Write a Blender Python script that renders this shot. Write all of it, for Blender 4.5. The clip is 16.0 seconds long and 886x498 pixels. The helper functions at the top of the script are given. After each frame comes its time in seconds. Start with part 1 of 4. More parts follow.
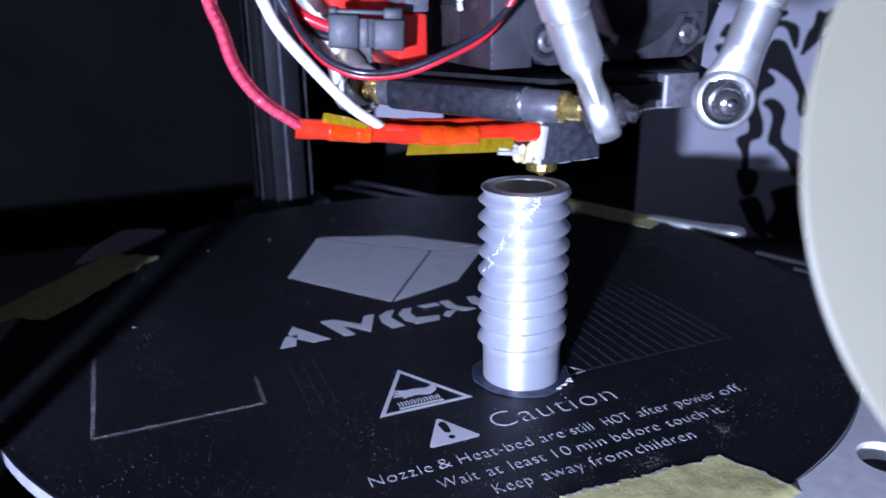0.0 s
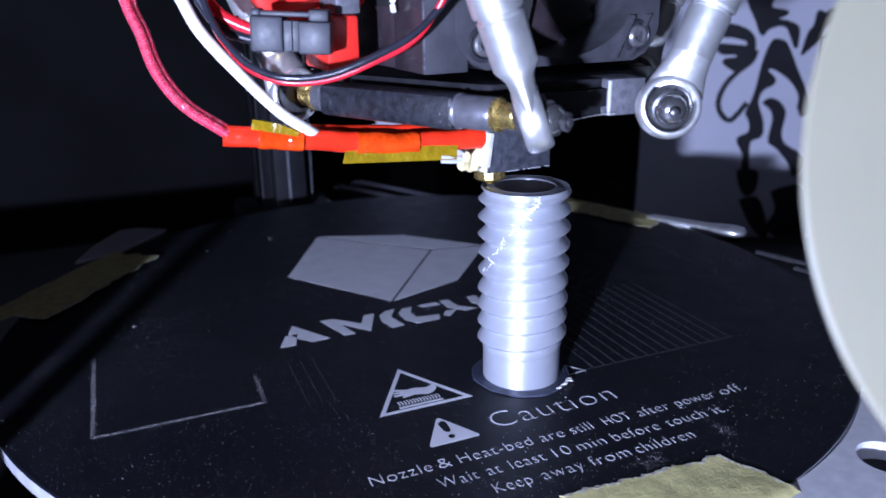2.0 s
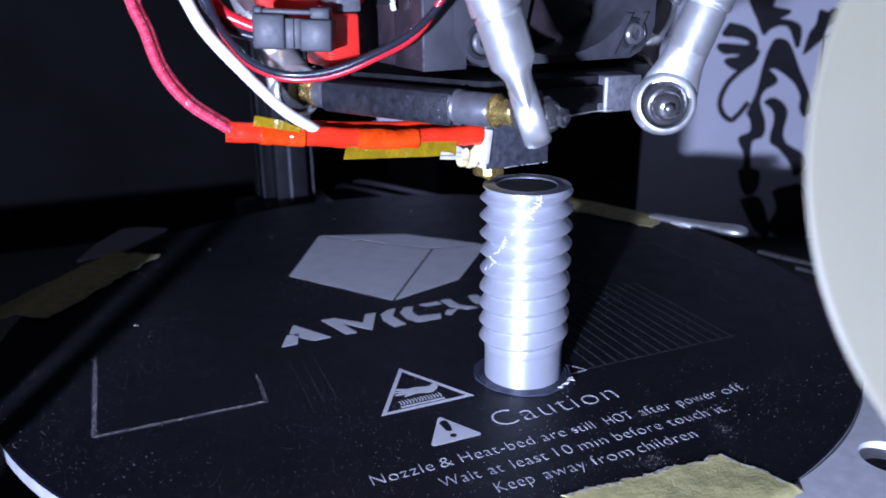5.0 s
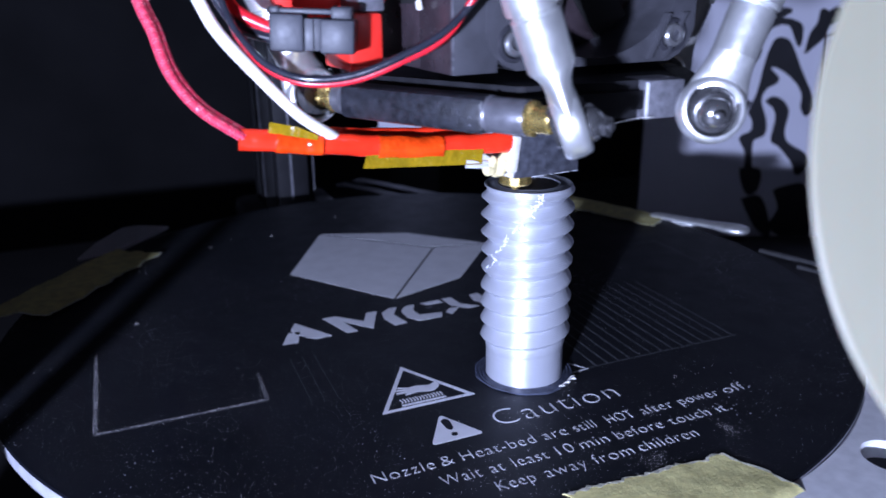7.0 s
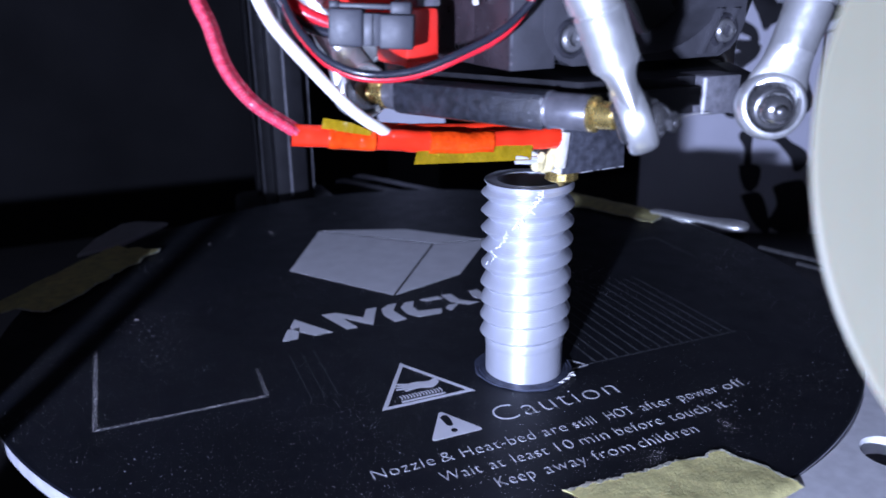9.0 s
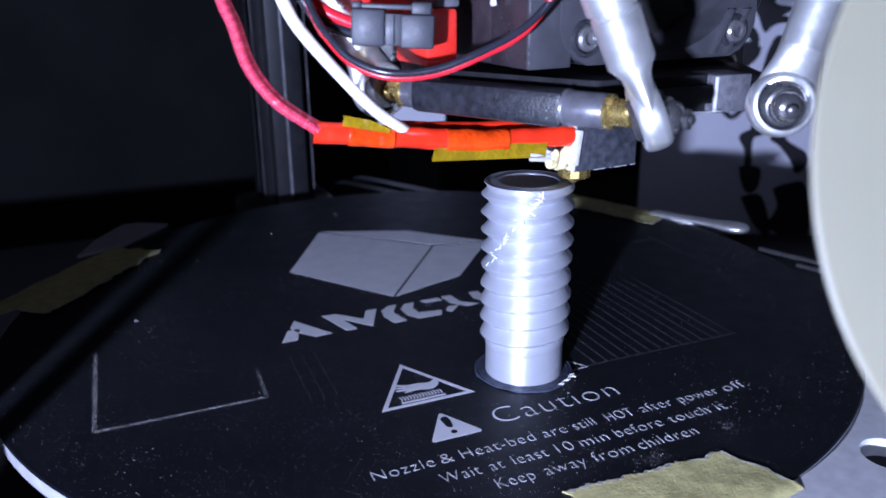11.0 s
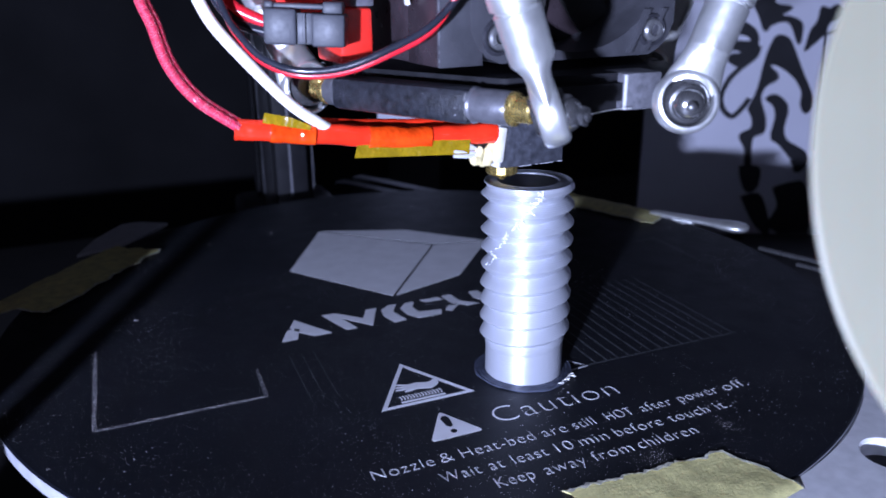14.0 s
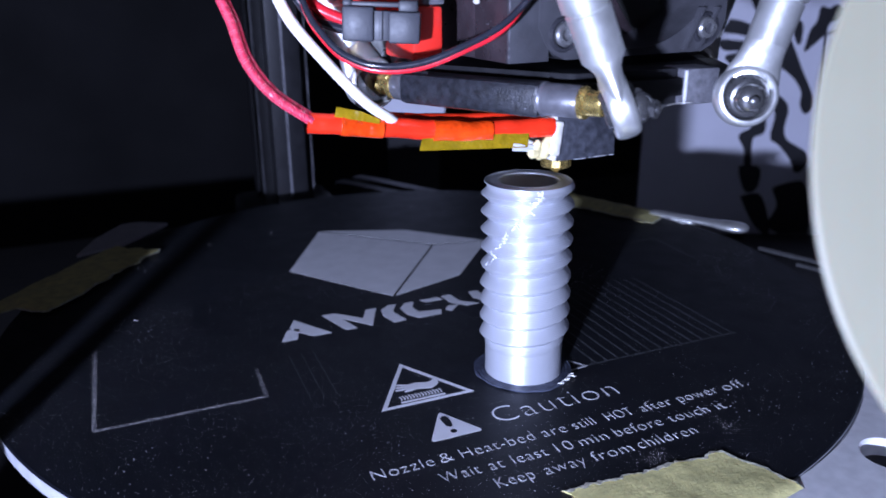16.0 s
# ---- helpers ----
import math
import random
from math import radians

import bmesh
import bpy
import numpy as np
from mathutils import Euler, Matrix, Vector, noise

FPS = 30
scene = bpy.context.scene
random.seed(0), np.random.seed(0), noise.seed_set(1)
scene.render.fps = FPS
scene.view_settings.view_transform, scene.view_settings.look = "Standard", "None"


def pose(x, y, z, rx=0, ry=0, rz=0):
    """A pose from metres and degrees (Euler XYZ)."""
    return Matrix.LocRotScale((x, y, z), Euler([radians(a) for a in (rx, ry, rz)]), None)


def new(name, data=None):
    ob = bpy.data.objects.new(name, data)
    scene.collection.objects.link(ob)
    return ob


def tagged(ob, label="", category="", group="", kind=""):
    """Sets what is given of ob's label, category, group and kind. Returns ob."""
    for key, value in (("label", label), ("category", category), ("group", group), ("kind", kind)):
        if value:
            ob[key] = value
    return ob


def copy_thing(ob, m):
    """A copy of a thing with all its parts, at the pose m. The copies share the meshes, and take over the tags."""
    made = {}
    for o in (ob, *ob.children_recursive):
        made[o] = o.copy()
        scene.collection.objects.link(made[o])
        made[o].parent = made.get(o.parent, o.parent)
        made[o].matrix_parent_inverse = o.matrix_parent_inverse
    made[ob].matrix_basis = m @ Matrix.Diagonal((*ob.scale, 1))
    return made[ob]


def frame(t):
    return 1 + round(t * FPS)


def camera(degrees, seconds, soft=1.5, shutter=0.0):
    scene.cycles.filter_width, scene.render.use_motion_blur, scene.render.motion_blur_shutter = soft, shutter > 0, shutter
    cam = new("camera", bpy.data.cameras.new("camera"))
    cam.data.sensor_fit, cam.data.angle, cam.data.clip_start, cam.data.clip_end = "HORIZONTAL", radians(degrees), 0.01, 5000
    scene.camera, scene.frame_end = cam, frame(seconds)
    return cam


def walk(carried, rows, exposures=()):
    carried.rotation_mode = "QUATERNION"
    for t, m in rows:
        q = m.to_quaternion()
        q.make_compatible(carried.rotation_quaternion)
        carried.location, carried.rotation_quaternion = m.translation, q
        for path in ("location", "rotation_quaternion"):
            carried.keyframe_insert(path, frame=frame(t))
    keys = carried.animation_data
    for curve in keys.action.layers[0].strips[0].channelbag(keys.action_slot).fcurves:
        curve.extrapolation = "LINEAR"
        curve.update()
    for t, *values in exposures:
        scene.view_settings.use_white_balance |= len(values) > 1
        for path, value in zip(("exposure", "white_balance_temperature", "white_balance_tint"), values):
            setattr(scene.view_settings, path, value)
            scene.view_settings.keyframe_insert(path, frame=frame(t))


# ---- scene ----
# Lengths below are in millimetres and are turned into metres by U.
U = 0.001
cam = camera(59.26, 16.0, soft=1.7, shutter=0.4)
cam.data.dof.use_dof, cam.data.dof.focus_distance, cam.data.dof.aperture_fstop = True, 0.140, 28.0
PATH = [
    (0, -68.08, -173.23, 76.40, 71.122, 0.690, -23.052), (1.5, -68.08, -173.23, 76.40, 71.122, 0.670, -23.042),
    (2, -68.09, -173.23, 76.40, 71.081, 0.645, -23.032), (2.5, -68.09, -173.21, 76.38, 71.046, 0.640, -23.018),
    (3, -68.10, -173.19, 76.36, 71.020, 0.680, -23.011), (3.5, -68.12, -173.16, 76.33, 71.080, 0.674, -22.998),
    (4, -68.13, -173.13, 76.30, 71.075, 0.659, -22.996), (6.5, -68.22, -172.93, 76.11, 71.000, 0.555, -22.870),
    (7, -68.24, -172.89, 76.08, 70.975, 0.570, -22.880), (7.5, -68.25, -172.85, 76.05, 70.978, 0.555, -22.882),
    (8, -68.27, -172.82, 76.02, 70.942, 0.557, -22.888), (8.5, -68.28, -172.80, 76.00, 70.862, 0.550, -22.894),
    (9, -68.28, -172.79, 75.98, 70.728, 0.535, -22.920), (11.5, -68.28, -172.78, 75.98, 70.840, 0.475, -22.894),
    (12, -68.28, -172.78, 75.98, 70.771, 0.500, -22.918), (12.5, -68.28, -172.78, 75.98, 70.690, 0.515, -22.936),
    (13, -68.28, -172.78, 75.98, 70.734, 0.520, -22.932), (13.5, -68.28, -172.78, 75.98, 70.774, 0.480, -22.912),
    (14.5, -68.28, -172.78, 75.98, 70.780, 0.472, -22.910), (16, -68.28, -172.78, 75.98, 70.784, 0.455, -22.914),
]
walk(cam, [(t, pose(x * U, y * U, z * U, a, b, c)) for t, x, y, z, a, b, c in PATH])

# ---- light: a dark room and one small cold white lamp behind and left of the camera ----
world = bpy.data.worlds.new("world")
scene.world = world
world.use_nodes = True
world.node_tree.nodes["Background"].inputs[0].default_value = (0.62, 0.66, 1.0, 1)
world.node_tree.nodes["Background"].inputs[1].default_value = 0.020
lamp_data = bpy.data.lights.new("torch", "POINT")
lamp_data.energy, lamp_data.color, lamp_data.shadow_soft_size = 13.3, (0.53, 0.615, 0.97), 0.006
lamp = new("torch", lamp_data)
LAMP = (-215, -285, 45)
lamp.location = [c * U for c in LAMP]
scene.view_settings.exposure = 0.0


# ---- materials ----
def mat(name, color, rough=0.5, metal=0.0, vary=0.15, scale=300.0, bump=0.0, bump_scale=2500.0, speck=0.0, **extra):
    m = bpy.data.materials.new(name)
    m.use_nodes = True
    nt = m.node_tree
    b = nt.nodes["Principled BSDF"]
    b.inputs["Roughness"].default_value, b.inputs["Metallic"].default_value = rough, metal
    tc = nt.nodes.new("ShaderNodeTexCoord")

    def tex(s, detail=4):
        n = nt.nodes.new("ShaderNodeTexNoise")
        n.inputs["Scale"].default_value, n.inputs["Detail"].default_value = s, detail
        nt.links.new(tc.outputs["Object"], n.inputs["Vector"])
        return n

    n1 = tex(scale)
    ramp = nt.nodes.new("ShaderNodeMapRange")
    ramp.inputs[1].default_value, ramp.inputs[2].default_value = 0.3, 0.7
    ramp.inputs[3].default_value, ramp.inputs[4].default_value = 1 - vary, 1 + vary
    nt.links.new(n1.outputs[0], ramp.inputs[0])
    mul = nt.nodes.new("ShaderNodeVectorMath")
    mul.operation = "SCALE"
    mul.inputs[0].default_value = color[:3]
    nt.links.new(ramp.outputs[0], mul.inputs["Scale"])
    out = mul.outputs[0]
    if speck:
        v = nt.nodes.new("ShaderNodeTexVoronoi")
        v.inputs["Scale"].default_value = 1300
        nt.links.new(tc.outputs["Object"], v.inputs["Vector"])
        big = tex(35, 3)
        th = nt.nodes.new("ShaderNodeMapRange")
        th.inputs[1].default_value, th.inputs[2].default_value = 0.42, 0.72
        th.inputs[3].default_value, th.inputs[4].default_value = 0.03, 0.30
        nt.links.new(big.outputs[0], th.inputs[0])
        sepc = nt.nodes.new("ShaderNodeSeparateColor")
        nt.links.new(v.outputs["Color"], sepc.inputs[0])
        size = nt.nodes.new("ShaderNodeMath")
        size.operation = "MULTIPLY"
        nt.links.new(sepc.outputs[0], size.inputs[0])
        nt.links.new(th.outputs[0], size.inputs[1])
        lt = nt.nodes.new("ShaderNodeMath")
        lt.operation = "LESS_THAN"
        nt.links.new(v.outputs["Distance"], lt.inputs[0])
        nt.links.new(size.outputs[0], lt.inputs[1])
        amt = nt.nodes.new("ShaderNodeMath")
        amt.operation = "MULTIPLY"
        nt.links.new(lt.outputs[0], amt.inputs[0])
        nt.links.new(sepc.outputs[1], amt.inputs[1])
        mix = nt.nodes.new("ShaderNodeMix")
        mix.data_type = "RGBA"
        nt.links.new(amt.outputs[0], mix.inputs[0])
        nt.links.new(out, mix.inputs[6])
        mix.inputs[7].default_value = (speck, speck, speck * 1.1, 1)
        out = mix.outputs[2]
    nt.links.new(out, b.inputs["Base Color"])
    if bump:
        bn = nt.nodes.new("ShaderNodeBump")
        bn.inputs["Strength"].default_value, bn.inputs["Distance"].default_value = bump, 0.0002
        n2 = tex(bump_scale, 3)
        nt.links.new(n2.outputs[0], bn.inputs["Height"])
        nt.links.new(bn.outputs[0], b.inputs["Normal"])
    rr = nt.nodes.new("ShaderNodeMapRange")
    rr.inputs[3].default_value, rr.inputs[4].default_value = max(rough - 0.12, 0.03), min(rough + 0.12, 1)
    nt.links.new(tex(scale * 2.3).outputs[0], rr.inputs[0])
    nt.links.new(rr.outputs[0], b.inputs["Roughness"])
    for k, val in extra.items():
        b.inputs[k.replace("_", " ")].default_value = val
    return m


def layered(name, color, pitch, rough=0.35, **extra):
    """Printed plastic: fine level layer lines along z."""
    m = mat(name, color, rough, 0, 0.05, 120, **extra)
    nt = m.node_tree
    b = nt.nodes["Principled BSDF"]
    tc = nt.nodes.new("ShaderNodeTexCoord")
    w = nt.nodes.new("ShaderNodeTexWave")
    w.bands_direction = "Z"
    w.inputs["Scale"].default_value = 0.314 / pitch
    w.inputs["Distortion"].default_value = 0.4
    nt.links.new(tc.outputs["Object"], w.inputs["Vector"])
    bn = nt.nodes.new("ShaderNodeBump")
    bn.inputs["Strength"].default_value, bn.inputs["Distance"].default_value = 0.35, 0.00008
    nt.links.new(w.outputs[1], bn.inputs["Height"])
    nt.links.new(bn.outputs[0], b.inputs["Normal"])
    return m


M_BED = mat("coated_glass", (0.0025, 0.0031, 0.006), 0.5, vary=0.3, scale=60, bump=0.3, bump_scale=3500, speck=0.8, Specular_IOR_Level=0.25, Sheen_Weight=0.013, Sheen_Roughness=0.5, Sheen_Tint=(0.78, 0.86, 1.0, 1))
M_PRINT = mat("bed_print", (0.8, 0.8, 0.84), 0.55, vary=0.06, scale=200, bump=0.15, bump_scale=3000)
M_RESIDUE = mat("residue", (0.06, 0.06, 0.07), 0.6, vary=0.5, scale=500)
M_FAINT = mat("faint_residue", (0.056, 0.06, 0.066), 0.6, vary=0.9, scale=900)
M_ALU = mat("brushed_aluminium", (0.9, 0.9, 0.93), 0.42, 0.05, 0.08, 400, bump=0.1)
M_RIM = mat("ground_edge", (0.66, 0.66, 0.7), 0.45, 0.1, 0.06, 300)
M_GLASSRIM = mat("frosted_glass_edge", (0.36, 0.36, 0.4), 0.5, 0.0, 0.15, 400, bump=0.2)
M_PLA = layered("silver_white_plastic", (0.59, 0.61, 0.68), 0.0003, 0.47, Metallic=0.5, Anisotropic=0.7, Anisotropic_Rotation=0.25)
round_z = M_PLA.node_tree.nodes.new("ShaderNodeTangent")
round_z.direction_type, round_z.axis = "RADIAL", "Z"
M_PLA.node_tree.links.new(round_z.outputs[0], M_PLA.node_tree.nodes["Principled BSDF"].inputs["Tangent"])
M_BRIM = mat("thin_plastic", (0.06, 0.068, 0.1), 0.22, vary=0.3, scale=500)
M_TAPE = mat("masking_tape", (0.8, 0.73, 0.33), 0.6, vary=0.2, scale=420, bump=0.4, bump_scale=2400)
M_TORN = mat("torn_paper", (0.9, 0.89, 0.8), 0.8, vary=0.2, scale=900, bump=0.6, bump_scale=1500)
M_CHROME = mat("zinc_steel", (0.96, 0.97, 0.96), 0.36, 0.84, 0.12, 300, bump=0.06, bump_scale=3000)
M_STEEL = mat("dull_screw_steel", (0.24, 0.24, 0.25), 0.3, 0.6, 0.2, 500)
M_DARKSTEEL = mat("dark_steel", (0.12, 0.12, 0.125), 0.3, 0.7, 0.2, 500)
M_BALL = mat("polished_steel", (0.4, 0.4, 0.41), 0.17, 0.9, 0.1, 400)
M_BRASS = mat("brass", (0.95, 0.7, 0.24), 0.27, 0.92, 0.2, 900, bump=0.15, bump_scale=1200)
M_BLACK = mat("black_plastic", (0.016, 0.017, 0.022), 0.4, 0, 0.6, 900, bump=0.45, bump_scale=3200, speck=0.3, Specular_IOR_Level=0.5)
M_SATIN = mat("satin_bar_end", (0.17, 0.17, 0.19), 0.34, 0.5, 0.25, 500, bump=0.1)
M_FRAME = mat("dull_black_plastic", (0.012, 0.012, 0.014), 0.65, 0, 0.3, 300, bump=0.3, bump_scale=1500, Specular_IOR_Level=0.12)
M_BRACKET = mat("brushed_grey_metal", (0.16, 0.16, 0.18), 0.42, 0.3, 0.3, 900, bump=0.5, bump_scale=2200)
M_SEAM = mat("stringy_plastic", (0.85, 0.86, 0.9), 0.4, 0.0, 0.2, 900)
M_SMOOTH = mat("smooth_black_plastic", (0.03, 0.03, 0.036), 0.3, 0, 0.2, 300)
M_FAN = mat("grey_plastic", (0.055, 0.055, 0.063), 0.4, 0, 0.2, 250, bump=0.3, bump_scale=2500)
# purplish tint paints the duct's red reflection into the colour
M_SHROUD = mat("shroud_plastic", (0.034, 0.025, 0.029), 0.3, 0, 0.3, 200, bump=0.2, speck=0.25)
M_CONN = mat("connector_plastic", (0.027, 0.029, 0.038), 0.5, 0, 0.15, 350, bump=0.1)
M_BLOCK = mat("heater_aluminium", (0.1, 0.105, 0.13), 0.42, 0.55, 0.4, 700, bump=0.6, bump_scale=1500, speck=0.5)
M_BRIGHT = mat("bare_aluminium", (0.88, 0.85, 0.78), 0.4, 0.2, 0.15, 900, bump=0.3)
M_REDSLEEVE = mat("red_silicone", (0.85, 0.035, 0.012), 0.2, 0, 0.12, 250, bump=0.4, bump_scale=140, Coat_Weight=0.8)
M_WRAP = mat("amber_tape_on_red", (0.8, 0.06, 0.006), 0.1, 0, 0.35, 350, bump=0.8, bump_scale=170, Coat_Weight=1.0)
M_KAPTON = mat("amber_tape", (0.5, 0.33, 0.015), 0.15, 0, 0.2, 300, bump=0.8, bump_scale=190, Transmission_Weight=0.5)
for crinkled in (M_REDSLEEVE, M_WRAP, M_KAPTON):
    [n for n in crinkled.node_tree.nodes if n.type == "BUMP"][0].inputs["Distance"].default_value = 0.002
M_REDPART = mat("red_plastic", (0.8, 0.03, 0.02), 0.35, 0, 0.1, 250)
M_BRAID = mat("braided_fibre", (0.62, 0.025, 0.07), 0.6, 0, 0.5, 2400, bump=0.8, bump_scale=2400, speck=0.9)
M_BRAIDTHREAD = mat("pale_fibre", (0.9, 0.42, 0.46), 0.6, 0, 0.3, 900)
M_REDWIRE = mat("red_wire", (0.75, 0.02, 0.035), 0.25, 0, 0.1, 300)
M_BLACKWIRE = mat("black_wire", (0.02, 0.021, 0.03), 0.22, 0, 0.2, 300)
M_WHITEWIRE = mat("white_wire", (0.9, 0.88, 0.84), 0.4, 0, 0.08, 250)
M_GLUE = mat("ceramic_paste", (0.8, 0.68, 0.36), 0.6, 0, 0.3, 900, bump=0.7, bump_scale=900)
# pale material that puts the light caught on tower lips into colour
M_LIP = mat("bright_edge", (0.2, 0.2, 0.225), 0.4, 0.3, 0.3, 150)
M_ANOD = mat("black_anodised", (0.021, 0.021, 0.025), 0.45, 0.4, 0.2, 250)
M_PAPER = mat("white_board", (0.66, 0.66, 0.76), 0.6, 0, 0.04, 30, bump=0.1)
M_INK = mat("black_ink", (0.012, 0.012, 0.016), 0.5, 0, 0.2, 90)
M_WHITE = mat("white_plastic", (0.198, 0.189, 0.13), 0.5, 0, 0.04, 60, bump=0.05, Subsurface_Weight=0.1, Subsurface_Scale=0.004)
# near-black colour stands in for the darkness of an unlit room
M_DARK = mat("unlit_room_dark", (0.022, 0.022, 0.026), 0.9, 0, 0.25, 8, bump=0.2, bump_scale=200)
M_TABLE = mat("dark_table", (0.016, 0.015, 0.017), 0.6, 0, 0.3, 25, bump=0.2, bump_scale=300)
# near-black colour put in for the dark of recesses
M_WOUND = mat("dark_inside", (0.01, 0.01, 0.01), 0.7, 0, 0.1, 100)

M_DUST = mat("pale_dust", (0.9, 0.86, 0.86), 0.6, 0, 0.3, 900)
isle = M_DUST.node_tree.nodes.new("ShaderNodeNewGeometry")
fade = M_DUST.node_tree.nodes.new("ShaderNodeMapRange")
fade.inputs[3].default_value, fade.inputs[4].default_value = 0.1, 1.0
M_DUST.node_tree.links.new(isle.outputs["Random Per Island"], fade.inputs[0])
shade = [n for n in M_DUST.node_tree.nodes if n.type == "VECT_MATH"][0]
M_DUST.node_tree.links.new(fade.outputs[0], shade.inputs["Scale"])


# ---- building blocks ----
def link(name, bm, material, parent=None, smooth=False):
    me = bpy.data.meshes.new(name)
    bmesh.ops.recalc_face_normals(bm, faces=bm.faces[:])
    bm.to_mesh(me)
    bm.free()
    me.materials.append(material)
    if smooth:
        for p in me.polygons:
            p.use_smooth = True
        me.set_sharp_from_angle(angle=radians(38))
    ob = new(name, me)
    if parent:
        ob.parent = parent
    return ob


def part(name, bm, material, parent, label="", smooth=True):
    return tagged(link(name, bm, material, parent, smooth), label)


def thing(name, label, category, group="", at=None, kind=""):
    ob = new(name)
    ob.empty_display_size = 0.005
    if at is not None:
        ob.matrix_basis = at
    return tagged(ob, label, category, group, kind)


def box(lo, hi, m=None, bevel=0.3, bm=None):
    bm = bm or bmesh.new()
    r = bmesh.ops.create_cube(bm, size=1)
    for v in r["verts"]:
        v.co = Vector([(l + (c + 0.5) * (h - l)) * U for l, h, c in zip(lo, hi, v.co)])
    if bevel:
        edges = list({e for v in r["verts"] for e in v.link_edges})
        done = bmesh.ops.bevel(bm, geom=edges, offset=bevel * U, segments=2, affect="EDGES", profile=0.5)
        vs = {v for f in done["faces"] for v in f.verts}
    else:
        vs = set(r["verts"])
    if m:
        bmesh.ops.transform(bm, matrix=m, verts=list(vs))
    return bm


def mm(x, y, z, rx=0, ry=0, rz=0):
    return pose(x * U, y * U, z * U, rx, ry, rz)


def lathe(profile, a, b, n=32, bm=None, closed=False):
    """Turned body on the axis a-b; profile rows: distance from a along the axis, radius (mm)."""
    bm = bm or bmesh.new()
    a, b = Vector(a), Vector(b)
    w = (b - a).normalized()
    u = w.orthogonal().normalized()
    v = w.cross(u)
    rings = []
    for d, r in profile:
        if r < 1e-6:
            rings.append([bm.verts.new((a + w * d) * U)])
        else:
            rings.append([bm.verts.new((a + w * d + (u * math.cos(k * math.tau / n) + v * math.sin(k * math.tau / n)) * r) * U) for k in range(n)])
    pairs = list(zip(rings, rings[1:]))
    if closed:
        pairs.append((rings[-1], rings[0]))
    for p, q in pairs:
        for k in range(n):
            l = (k + 1) % n
            if len(p) == 1 and len(q) == 1:
                continue
            if len(p) == 1:
                bm.faces.new((p[0], q[k], q[l]))
            elif len(q) == 1:
                bm.faces.new((p[k], p[l], q[0]))
            else:
                bm.faces.new((p[k], p[l], q[l], q[k]))
    if not closed:
        for r in (rings[0], rings[-1]):
            if len(r) > 1:
                bm.faces.new(r)
    return bm


def spline(pts, per=8):
    p = [Vector(x) for x in pts]
    p = [p[0] * 2 - p[1]] + p + [p[-1] * 2 - p[-2]]
    out = []
    for i in range(1, len(p) - 2):
        for k in range(per):
            t = k / per
            out.append(0.5 * (2 * p[i] + (p[i + 1] - p[i - 1]) * t + (2 * p[i - 1] - 5 * p[i] + 4 * p[i + 1] - p[i + 2]) * t * t
                              + (3 * p[i] - p[i - 1] - 3 * p[i + 1] + p[i + 2]) * t ** 3))
    return out + [p[-2]]


def tube(pts, r, n=14, per=8, bm=None, twist=None, squash=1.0, up=(0, 0, 1), crinkle=0.0):
    """A cable along a smooth line; twist (offset, turns) winds it round that line."""
    bm = bm or bmesh.new()
    line = spline(pts, per)
    rings = []
    for i, p in enumerate(line):
        w = (line[min(i + 1, len(line) - 1)] - line[max(i - 1, 0)]).normalized()
        u = w.cross(Vector(up)).normalized()
        v = w.cross(u)
        if twist:
            a = twist[2] + twist[1] * math.tau * i / len(line)
            p = p + (u * math.cos(a) + v * math.sin(a)) * twist[0]
        row = []
        for k in range(n):
            off = u * math.cos(k * math.tau / n) * squash + v * math.sin(k * math.tau / n)
            f = 1 + crinkle * (noise.noise(p * 0.35 + off * 1.1) + 0.5 * noise.noise(p * 1.1 + off * 2.0)) if crinkle else 1
            row.append(bm.verts.new((p + off * r * f) * U))
        rings.append(row)
    for p, q in zip(rings, rings[1:]):
        for k in range(n):
            bm.faces.new((p[k], p[(k + 1) % n], q[(k + 1) % n], q[k]))
    bm.faces.new(rings[0])
    bm.faces.new(rings[-1])
    return bm


def slab(pts, z0, z1, bm=None, m=None):
    """An upright-walled plate over a plan outline."""
    bm = bm or bmesh.new()
    lo = [bm.verts.new((x * U, y * U, z0 * U)) for x, y in pts]
    hi = [bm.verts.new((x * U, y * U, z1 * U)) for x, y in pts]
    bm.faces.new(lo[::-1])
    bm.faces.new(hi)
    for k in range(len(pts)):
        l = (k + 1) % len(pts)
        bm.faces.new((lo[k], lo[l], hi[l], hi[k]))
    if m:
        bmesh.ops.transform(bm, matrix=m, verts=lo + hi)
    return bm


def stroke(pts, width, z0, z1, bm=None, m=None):
    """A drawn line of one width, or a width at each point, as a thin plate."""
    ws = width if isinstance(width, (list, tuple)) else [width] * len(pts)
    p = [Vector(q) for q in pts]
    left, right = [], []
    for i, q in enumerate(p):
        d = (p[min(i + 1, len(p) - 1)] - p[max(i - 1, 0)]).normalized()
        nrm = Vector((-d.y, d.x)) * ws[i] / 2
        left.append(tuple(q + nrm))
        right.append(tuple(q - nrm))
    return slab(left + right[::-1], z0, z1, bm, m)


def flat_spline(pts, per=6):
    return [(q.x, q.y) for q in spline([(x, y, 0) for x, y in pts], per)]


